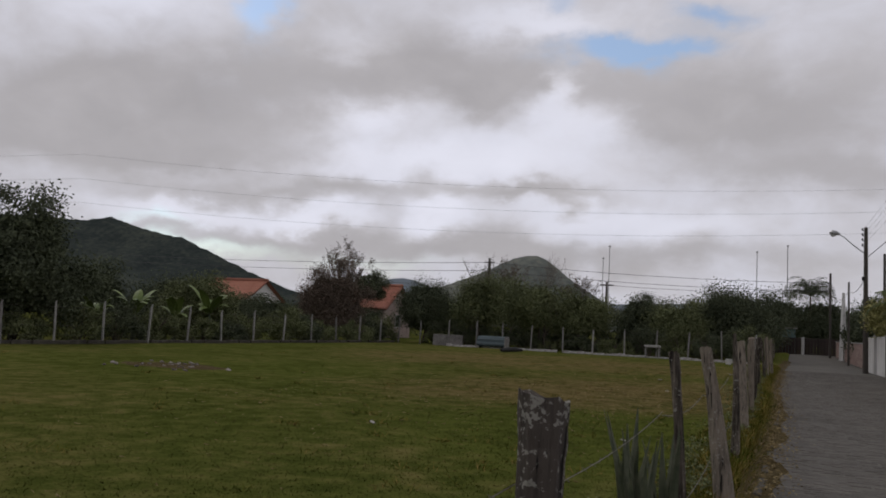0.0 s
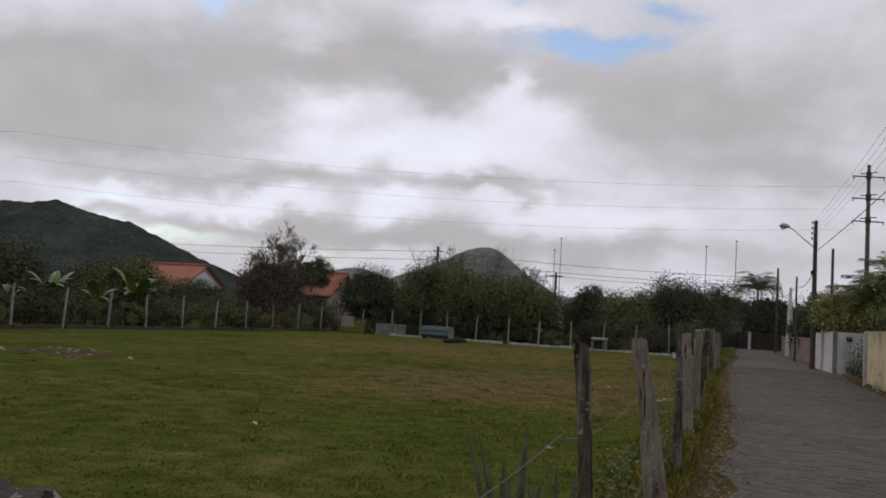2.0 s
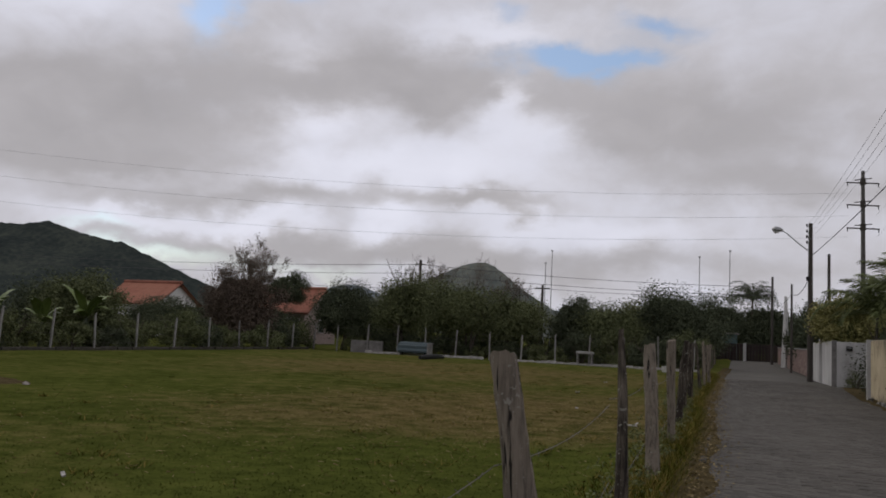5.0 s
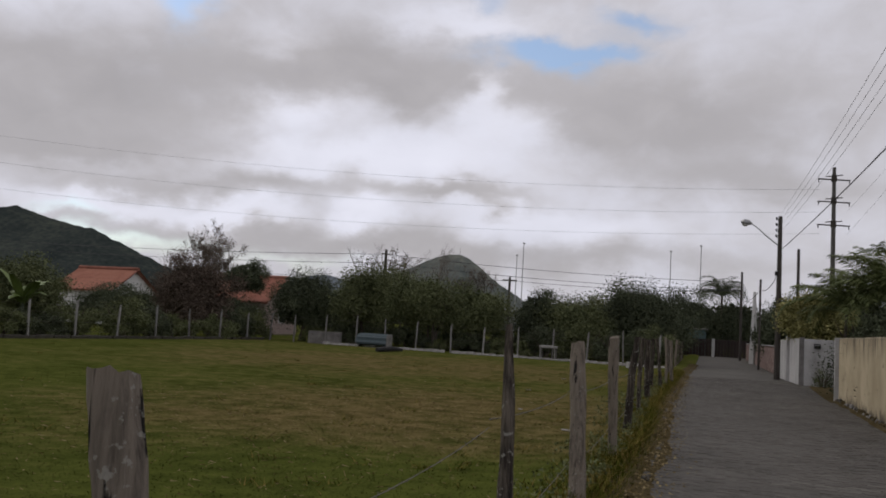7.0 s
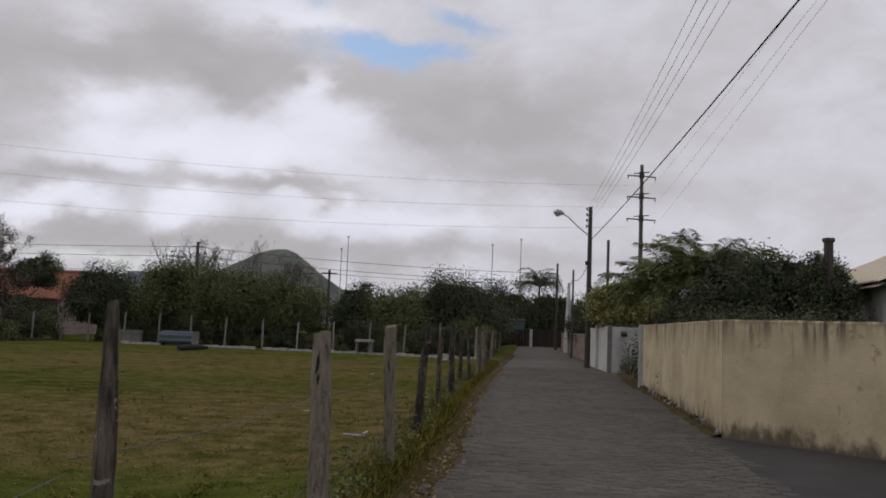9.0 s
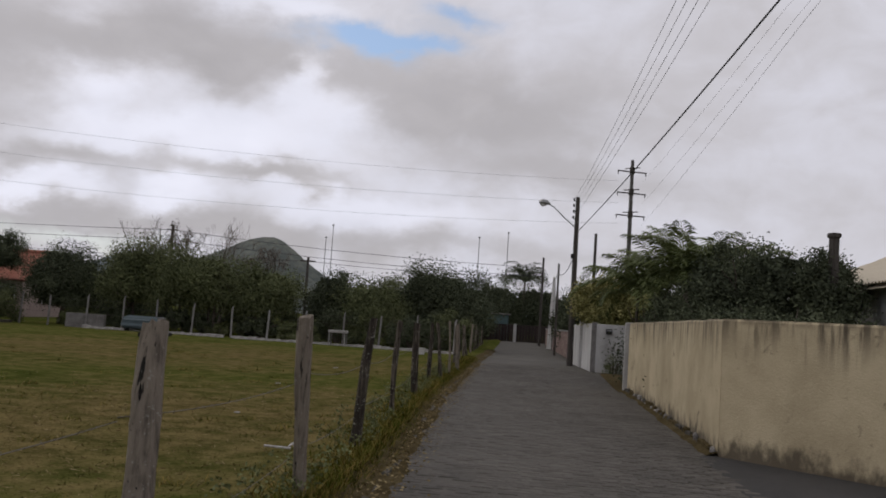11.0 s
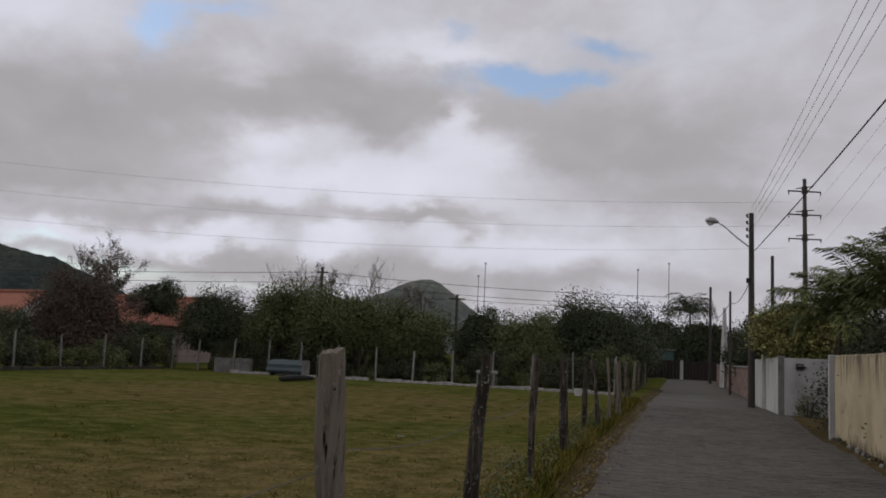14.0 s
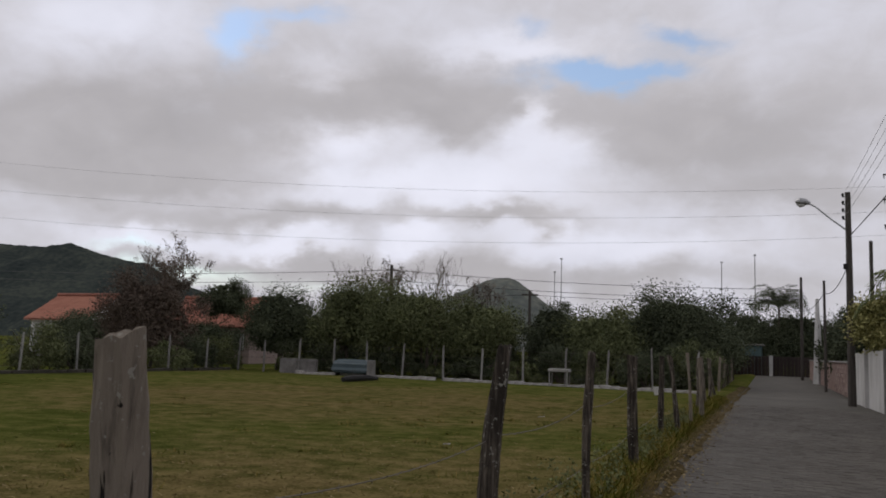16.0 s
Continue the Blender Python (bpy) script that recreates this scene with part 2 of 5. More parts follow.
def wood_material(name, low, high, crust):
    """Silver-grey split posts: long grain, dark cracks, borer holes, pale lichen crusts."""
    n = Nodes(name)
    info = n.nt.nodes.new("ShaderNodeObjectInfo").outputs["Random"]
    long_, fine, patch = n.fbm(38, 6, (1, 1, 0.06), 0.65), n.fbm(120, 4, (1, 1, 0.12)), n.fbm(7, 5, (1, 1, 0.4))
    f = n.op("ADD", n.op("ADD", n.op("MULTIPLY", long_, 0.55), n.op("MULTIPLY", patch, 0.35)), n.op("MULTIPLY", n.op("SUBTRACT", info, 0.35), 0.22))
    wood = n.mix(n.soft(f, 0.34, 0.62), low, high)
    crack = n.soft(n.fbm(26, 3, (1, 1, 0.045)), 0.375, 0.335)
    hole = n.soft(n.fbm(34, 2, (1, 1, 0.7)), 0.70, 0.76)
    wood = n.mix(n.op("MAXIMUM", crack, hole), wood, (0.012, 0.010, 0.008))
    lichen = n.op("MULTIPLY", n.soft(n.op("ADD", n.fbm(42, 6), n.op("MULTIPLY", n.fbm(9, 3), 0.6)), crust, crust + 0.06), 0.75)
    return n.done(n.mix(lichen, wood, (0.30, 0.29, 0.25)), n.op("SUBTRACT", n.op("ADD", long_, n.op("MULTIPLY", fine, 0.4)), crack), 1.0, 0.92, 0.02)


M = {
    "grass": grass_material("field_grass", 0.0, 0.25),
    "blade": grass_material("grass_blade", 0.16, 0.0),
    "asphalt": material("worn_asphalt", [(0.022, 0.021, 0.02), (0.038, 0.036, 0.034), (0.065, 0.06, 0.056)], 0.7, 0.85, 0.6, 60),
    "verge": material("verge_grass", [(0.032, 0.044, 0.006), (0.085, 0.088, 0.015), (0.20, 0.14, 0.045)], 0.7, 0.9, 0, 30, island=0.45, spec=0.0),
    "soil": material("verge_soil", [(0.035, 0.028, 0.014), (0.075, 0.058, 0.030), (0.13, 0.105, 0.06)], 2.5, 0.95, 0.9, 40, spec=0.0),
    "road": material("road_bed", [(0.044, 0.040, 0.033), (0.074, 0.067, 0.056), (0.116, 0.105, 0.089)], 0.6, 0.9, 0.5, 14, blotch=0.5),
    "paver": material("paver", [(0.038, 0.034, 0.028), (0.068, 0.061, 0.051), (0.110, 0.099, 0.084)], 0.45, 0.85, 0.5, 50, rand=0.16, island=0.16),
    "kerb": material("kerb_stone", [(0.022, 0.019, 0.014), (0.050, 0.045, 0.035), (0.10, 0.09, 0.07)], 3, 0.9, 0.6, 40),
    "plaster": plaster_material(),
    "white": material("white_paint", [(0.28, 0.27, 0.25), (0.46, 0.45, 0.43), (0.56, 0.55, 0.53)], 1.5, 0.8, 0.2, 40, blotch=0.7, stretch=(1, 1, 0.5)),
    "whitewash": material("whitewash", [(0.12, 0.11, 0.10), (0.34, 0.32, 0.30), (0.55, 0.53, 0.50)], 5, 0.9, 0.4, 30),
    "concrete": material("concrete", [(0.11, 0.10, 0.095), (0.22, 0.21, 0.195), (0.34, 0.325, 0.305)], 2.5, 0.9, 0.4, 40, rand=0.2),
    "wood": wood_material("weathered_wood", (0.024, 0.019, 0.014), (0.205, 0.172, 0.135), 0.92),
    "darkpost": wood_material("blackened_wood", (0.010, 0.009, 0.008), (0.075, 0.062, 0.052), 0.84),
    "darkwood": material("dark_pole_wood", [(0.03, 0.026, 0.022), (0.06, 0.052, 0.045), (0.09, 0.08, 0.07)], 10, 0.9, 0.5, 60, stretch=(1, 1, 0.1)),
    "teal": material("teal_paint", [(0.06, 0.10, 0.10), (0.10, 0.15, 0.15)], 2, 0.8, 0.1, 30),
    "straw": material("dry_straw", [(0.09, 0.065, 0.028), (0.16, 0.12, 0.055), (0.26, 0.205, 0.11)], 1.0, 0.9, 0, 20, island=0.5, spec=0.0),
    "pole": material("dark_concrete", [(0.06, 0.056, 0.05), (0.10, 0.094, 0.086), (0.15, 0.14, 0.13)], 3, 0.9, 0.3, 40),
    "metal": material("grey_metal", [(0.25, 0.25, 0.25), (0.40, 0.40, 0.40)], 8, 0.45, 0.1, 50, metal=0.8),
    "wire": material("old_wire", [(0.08, 0.07, 0.06), (0.17, 0.155, 0.135)], 20, 0.7, 0, 50, metal=0.2),
    "cable": material("black_cable", [(0.02, 0.02, 0.022), (0.04, 0.04, 0.042)], 5, 0.6, 0, 50),
    "line": material("power_line", [(0.22, 0.22, 0.24), (0.30, 0.30, 0.32)], 5, 0.5, 0, 50, metal=0.3),
    "rooftile": material("clay_tile", [(0.13, 0.050, 0.032), (0.24, 0.090, 0.058), (0.34, 0.15, 0.10)], 1.2, 0.85, 0.3, 30, island=0.3, rand=0.3),
    "creamtile": material("cream_tile", [(0.30, 0.25, 0.18), (0.45, 0.39, 0.29), (0.52, 0.46, 0.36)], 1.2, 0.85, 0.3, 30, island=0.3, rand=0.3),
    "brick": material("red_brick_wall", [(0.15, 0.095, 0.08), (0.24, 0.165, 0.14), (0.33, 0.25, 0.22)], 2, 0.9, 0.4, 30, rand=0.3, island=0.3),
    "glass": material("window_glass", [(0.02, 0.022, 0.025), (0.035, 0.037, 0.04)], 2, 0.1, 0, 20),
    "bark": material("bark", [(0.035, 0.028, 0.02), (0.08, 0.065, 0.05), (0.13, 0.11, 0.09)], 6, 0.95, 0.8, 30, stretch=(1, 1, 0.3)),
    "twig": material("bare_twig", [(0.09, 0.075, 0.06), (0.18, 0.155, 0.13)], 6, 0.95, 0.2, 30),
    "leaf": material("dark_leaf", [(0.045, 0.053, 0.036), (0.075, 0.086, 0.052), (0.112, 0.125, 0.070)], 0.4, 0.85, 0, 20, island=0.18, spec=0.04),
    "leaf_mid": material("green_leaf", [(0.062, 0.072, 0.038), (0.115, 0.128, 0.060), (0.180, 0.192, 0.090)], 0.35, 0.85, 0, 20, island=0.2, spec=0.06),
    "leaf_red": material("reddish_leaf", [(0.066, 0.053, 0.044), (0.115, 0.088, 0.069), (0.17, 0.13, 0.10)], 0.4, 0.85, 0, 20, island=0.26, spec=0.04),
    "leaf_yellow": material("yellow_green_leaf", [(0.09, 0.09, 0.03), (0.21, 0.198, 0.07), (0.35, 0.32, 0.13)], 0.8, 0.7, 0, 20, island=0.4, spec=0.1),
    "banana": material("banana_leaf", [(0.05, 0.075, 0.018), (0.10, 0.14, 0.033), (0.16, 0.195, 0.055)], 0.8, 0.5, 0.1, 20, island=0.3),
    "palm": material("palm_frond", [(0.055, 0.070, 0.026), (0.105, 0.125, 0.045), (0.165, 0.185, 0.075)], 0.8, 0.6, 0, 20, island=0.25, spec=0.1),
    "limewhite": material("lime_white_wall", [(0.52, 0.51, 0.49), (0.68, 0.67, 0.65), (0.76, 0.75, 0.73)], 1.0, 0.9, 0.2, 30),
    "agave": material("agave_leaf", [(0.02, 0.028, 0.016), (0.045, 0.055, 0.03), (0.08, 0.085, 0.05)], 5, 0.6, 0.2, 20, island=0.4),
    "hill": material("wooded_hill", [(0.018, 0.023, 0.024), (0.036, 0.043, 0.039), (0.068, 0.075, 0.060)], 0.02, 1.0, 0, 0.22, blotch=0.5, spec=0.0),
    # the next two hills carry distance haze in their pale base colours
    "farhill": material("far_hill_hazed", [(0.062, 0.074, 0.070), (0.110, 0.120, 0.108), (0.18, 0.18, 0.15)], 0.016, 1.0, 0, 0.12, blotch=0.55, spec=0.0),
    "farther": material("farthest_hill_hazed", [(0.13, 0.15, 0.17), (0.17, 0.19, 0.21)], 0.006, 1.0, 0, 0.03, spec=0.0),
    "tank": material("blue_tarpaulin", [(0.045, 0.066, 0.074), (0.080, 0.105, 0.114)], 2, 0.6, 0.2, 20),
    "black": material("black_rubber", [(0.012, 0.012, 0.012), (0.03, 0.028, 0.026)], 5, 0.8, 0.3, 30),
    "rubble": material("rubble", [(0.09, 0.075, 0.06), (0.28, 0.25, 0.225)], 6, 0.95, 0.5, 30, rand=0.4),
    "pinkwall": material("pink_wall", [(0.20, 0.15, 0.13), (0.33, 0.26, 0.23)], 2, 0.9, 0.2, 30),
    "gatewood": material("dark_gate_boards", [(0.022, 0.016, 0.014), (0.045, 0.032, 0.028)], 3, 0.85, 0.3, 30, rand=0.3),
}


# ---- mesh helpers ----
class Shape:
    """Gathers vertices and faces for one mesh."""

    def __init__(self):
        self.v, self.f = [], []

    def box(self, cx, cy, cz, sx, sy, sz, rz=0.0, chamfer=0.0):
        c, s = math.cos(rz), math.sin(rz)
        k = min(chamfer, sx / 3, sy / 3, sz / 3)
        if k <= 0:
            ring = [[(-1, -1), (1, -1), (1, 1), (-1, 1)]]
            lev = [(-sz / 2, 0), (sz / 2, 0)]
        else:
            lev = [(-sz / 2, k), (-sz / 2 + k, 0), (sz / 2 - k, 0), (sz / 2, k)]
        b = len(self.v)
        for z, q in lev:
            for a, d in ((-1, -1), (1, -1), (1, 1), (-1, 1)):
                x, y = a * (sx / 2 - q), d * (sy / 2 - q)
                self.v.append((cx + x * c - y * s, cy + x * s + y * c, cz + z))
        n = len(lev)
        self.f.append((b + 3, b + 2, b + 1, b))
        for i in range(n - 1):
            for j in range(4):
                p, q = b + 4 * i + j, b + 4 * i + (j + 1) % 4
                self.f.append((p, q, q + 4, p + 4))
        t = b + 4 * (n - 1)
        self.f.append((t, t + 1, t + 2, t + 3))
        return self

    def tube(self, pts, radii, n=6, caps=True, rough=0.0, rnd=None):
        b = len(self.v)
        pts = [Vector(p) for p in pts]
        side = None
        for i, p in enumerate(pts):
            d = (pts[min(i + 1, len(pts) - 1)] - pts[max(i - 1, 0)])
            d = d.normalized() if d.length > 1e-9 else Vector((0, 0, 1))
            if side is None:
                side = d.cross(Vector((0, 1, 0)) if abs(d.y) < 0.9 else Vector((1, 0, 0))).normalized()
            side = (side - d * side.dot(d)).normalized()
            up = d.cross(side)
            for j in range(n):
                a = 2 * math.pi * j / n
                r = radii[i] * (1 + (rnd.uniform(-rough, rough) if rnd else 0))
                self.v.append(tuple(p + side * (r * math.cos(a)) + up * (r * math.sin(a))))
        for i in range(len(pts) - 1):
            for j in range(n):
                p, q = b + n * i + j, b + n * i + (j + 1) % n
                self.f.append((p, q, q + n, p + n))
        if caps:
            self.f.append(tuple(b + n - 1 - j for j in range(n)))
            t = b + n * (len(pts) - 1)
            self.f.append(tuple(t + j for j in range(n)))
        return self

    def quad(self, *p):
        b = len(self.v)
        self.v += [tuple(q) for q in p]
        self.f.append(tuple(range(b, b + len(p))))
        return self

    def grid(self, rows):
        b, n = len(self.v), len(rows[0])
        for r in rows:
            self.v += [tuple(p) for p in r]
        for i in range(len(rows) - 1):
            for j in range(n - 1):
                p = b + i * n + j
                self.f.append((p, p + 1, p + n + 1, p + n))
        return self

    def mesh(self, name, mat, smooth=False):
        me = bpy.data.meshes.new(name)
        me.from_pydata(self.v, [], self.f)
        me.materials.append(mat)
        if smooth:
            me.shade_smooth()
        return me


def part(name, shape, mat, parent=None, label="", smooth=False):
    ob = new(name, shape if isinstance(shape, bpy.types.Mesh) else shape.mesh(name, mat, smooth))
    if parent is not None:
        ob.parent = parent
    if label:
        ob["label"] = label
    return ob


def thing(name, x, y, z, label, category, group="", kind="", rz=0.0):
    ob = new(name)
    ob.empty_display_size = 0.2
    ob.matrix_basis = pose(x, y, z, 0, 0, rz)
    return tagged(ob, label, category, group, kind)


def smooth_step(x, rows):
    if x <= rows[0][0]:
        return rows[0][1]
    for (a, p), (b, q) in zip(rows, rows[1:]):
        if x <= b:
            return p + (q - p) * (x - a) / (b - a)
    return rows[-1][1]


LEFT = [(-40, -0.55), (0, -0.6), (9, -0.75), (20, -1.22), (26, -1.70), (30, -1.95), (48, -2.75), (60, -3.1), (92, -4.6), (100, -4.9)]
RIGHT = [(-40, 2.5), (20, 2.5), (33, 2.35), (37, 2.2), (44, 1.85), (54, 1.3), (70, 0.7), (92, -0.4), (100, -0.8)]


def left(y):
    return smooth_step(y, LEFT)


def right(y):
    return smooth_step(y, RIGHT)


def ground_z(x, y):
    """Height of the field: nearly flat, with a low bank along the lane."""
    e = left(y)
    z = 0.02 + 0.035 * noise.noise((x * 0.16, y * 0.16, 1.7)) + 0.012 * noise.noise((x * 0.7, y * 0.7, 5.2))
    bank = math.exp(-((x - (e - 0.55)) / 0.6) ** 2)
    z += 0.10 * bank
    k = max(0.0, min(1.0, (e - x) / 0.25))
    if x > e:
        return -0.12
    return -0.12 + (z + 0.12) * k if y < 100 else 0.0


# ---- ground, road ----
def build_ground():
    xs = [-2500, -1200, -600, -300, -150, -90, -60, -45] + [-36 + 0.9 * i for i in range(30)] + [-9 + 0.25 * i for i in range(48)] + [3.2, 4, 6, 10, 20, 40, 80, 160, 300, 600, 1200, 2500]
    ys = [-2500, -1000, -400, -150, -60, -25, -12] + [-6 + 0.4 * i for i in range(120)] + [42 + 1.0 * i for i in range(60)] + [105, 115, 130, 160, 220, 320, 500, 900, 1600, 3000]
    s = Shape().grid([[(x, y, ground_z(x, y) if -60 < x < 3 and -60 < y < 100 else (-0.12 if -13 < y < 101 and 2.9 < x < 3.5 else -0.02)) for x in xs] for y in ys])
    tagged(part("ground", s, M["grass"], smooth=True), "mown field grass, green with brown dry patches", "ground", kind="structure")
    rows = []
    ys = [-40 + 2.0 * i for i in range(71)]
    for y in ys:
        a, b = left(y), right(y) + (0.05 if y < 23 else 0.35 if y < 36 else 0.5)
        rows.append([(a + (b - a) * k / 12, y, -0.006 + 0.02 * math.sin(math.pi * k / 12)) for k in range(13)])
    road = tagged(part("road", Shape().grid(rows), M["road"], smooth=True), "narrow grey paved lane with worn block pavers", "road", kind="structure")
    return road


road = build_ground()


def build_verge():
    """Earth and leaf mould washed over the lane's left edge."""
    rows = []
    for k in range(260):
        y = 1 + k * 0.24
        e = left(y)
        a = e + 0.16 + 0.20 * noise.noise((y * 0.5, 2, 7)) + 0.10 * noise.noise((y * 2.1, 5, 7))
        rows.append([(a, y, 0.0), (a - 0.05, y, 0.016), (e - 0.02, y, 0.035 + 0.012 * noise.noise((y * 3, 1, 1))), (e - 0.22, y, ground_z(e - 0.22, y) + 0.012), (e - 0.34, y, ground_z(e - 0.34, y) - 0.01)])
    tagged(part("verge", Shape().grid(rows), M["soil"], smooth=True), "brown earth and leaf mould along the lane's edge", "verge", kind="structure")


build_verge()


def wall_run(name, path, height, label, seed, thick=0.16):
    """A plastered wall along a line of places, with an uneven top edge and thickness."""
    rows = []
    for (x0, y0), (x1, y1) in zip(path, path[1:]):
        n = max(2, int(math.hypot(x1 - x0, y1 - y0) / 0.5))
        nx, ny = (y1 - y0), -(x1 - x0)
        l = math.hypot(nx, ny)
        nx, ny = nx / l * thick, ny / l * thick
        for k in range(n + (path[-1] == (x1, y1))):
            x, y = x0 + (x1 - x0) * k / n, y0 + (y1 - y0) * k / n
            e = 0.014 * noise.noise((y * 2 + x, x, seed))
            q = 0.02 + 0.012 * noise.noise((y * 5, 9, seed))
            rows.append([(x, y, -0.1), (x, y, 0.05), (x, y, height - 0.03 + e), (x + nx * 0.12, y + ny * 0.12, height + e), (x + nx * 0.85, y + ny * 0.85, height + e), (x + nx, y + ny, height - 0.02), (x + nx, y + ny, -0.1)])
    s = Shape().grid(rows)
    s.quad(*rows[0]), s.quad(*reversed(rows[-1]))
    return tagged(part(name, s, M["plaster"]), label, "wall", kind="structure")


def build_walls():
    wall_run("wall_east_1", [(2.50, 34.7), (2.62, 31.5), (2.76, 22.9)], 1.90, "beige plastered garden wall with dark rain streaks", 1, -0.16)
    wall_run("wall_east_2", [(2.765, 22.88), (4.6, 21.2), (8.0, 17.4), (13.0, 12.0)], 1.905, "beige plastered garden wall turning into the side street", 2, -0.16)
    # the wall's broken plaster foot and the dirt against it
    rnd = random.Random(2)
    f = thing("wall_footing", 2.6, 28, 0, "crumbling pale plaster edge along the wall's foot", "footing", kind="structure")
    for k in range(44):
        y = 23.1 + k * 0.265
        x = 2.76 - (y - 22.9) * 0.0163 if y < 31.5 else 2.62 - (y - 31.5) * 0.0375
        part("plaster_lump", Shape().box(x - 2.6 - 0.035, y - 28, rnd.uniform(0.03, 0.07), 0.07, rnd.uniform(0.16, 0.27), rnd.uniform(0.07, 0.17), rnd.uniform(-0.2, 0.2), 0.02), M[rnd.choice(("concrete", "kerb", "soil"))], f)
    rows = []
    for k in range(41):
        y = 22.9 + k * 0.3
        x = 2.76 - (y - 22.9) * 0.0163 if y < 31.5 else 2.62 - (y - 31.5) * 0.0375
        w = 0.22 + 0.12 * noise.noise((y * 0.9, 4, 2))
        rows.append([(x - w, y, -0.02), (x - w * 0.6, y, 0.028), (x - w * 0.3, y, 0.05), (x + 0.02, y, 0.07)])
    tagged(part("wall_dirt", Shape().grid(rows), M["soil"], smooth=True), "dark dirt lying along the wall's foot", "soil", kind="structure")
    tagged(part("driveway", Shape().grid([[(2.2 + 0.1 * noise.noise((y, 0, 3)), y, 0.012), (3.6, y, 0.02), (6.5, y, 0.0)] for y in (34.2, 36, 38, 40, 42, 44.4)]), M["soil"], smooth=True), "bare brown dirt of a driveway between the walls", "driveway", kind="structure")
    rows = []
    for k in range(25):
        y = -30 + 53 * k / 24
        rows.append([(right(y) + 0.02 + 0.05 * noise.noise((y, 1, 1)), y, 0.004), (right(y) + 0.5, y, 0.012), (8, y, 0.012), (15, y, 0.0)])
    tagged(part("side_street", Shape().grid(rows), M["asphalt"], smooth=True), "dark worn asphalt of the side street", "road", kind="structure")


build_walls()


# ---- trees ----
def branch(shape, rnd, p, d, length, r, depth, tips, spread=0.6, gnarl=0.25, up=0.15, kids=(2, 3), thin=0.62):
    pts, rad = [p], [r]
    n = 4
    for i in range(n):
        d = (d + Vector((rnd.uniform(-gnarl, gnarl), rnd.uniform(-gnarl, gnarl), rnd.uniform(-gnarl, gnarl) + up * 0.3))).normalized()
        p = p + d * (length / n)
        pts.append(p)
        rad.append(r * (1 - (1 - thin) * (i + 1) / n))
    shape.tube(pts, rad, 6 if r > 0.04 else (4 if r > 0.015 else 3), caps=depth == 0)
    if depth == 0:
        tips.append((p, d))
        return
    for k in range(rnd.randint(*kids)):
        e = (d + Vector((rnd.uniform(-1, 1), rnd.uniform(-1, 1), rnd.uniform(-0.5, 0.9))) * spread).normalized()
        at = pts[-1] if k == 0 else pts[rnd.choice((2, 3, 4))]
        branch(shape, rnd, at, e, length * rnd.uniform(0.6, 0.85), r * thin * (1 if k == 0 else 0.75), depth - 1, tips, spread, gnarl, up, kids, thin)


def leaf(shape, rnd, p, size, droop=0.2):
    d = Vector((rnd.gauss(0, 1), rnd.gauss(0, 1), rnd.gauss(0, 0.7) - droop)).normalized()
    s = d.cross(Vector((rnd.gauss(0, 1), rnd.gauss(0, 1), rnd.gauss(0, 1)))).normalized()
    l, w = size * rnd.uniform(0.7, 1.3), size * rnd.uniform(0.22, 0.36)
    m = p + d * (l * 0.5)
    shape.quad(p, m + s * w, p + d * l, m - s * w)


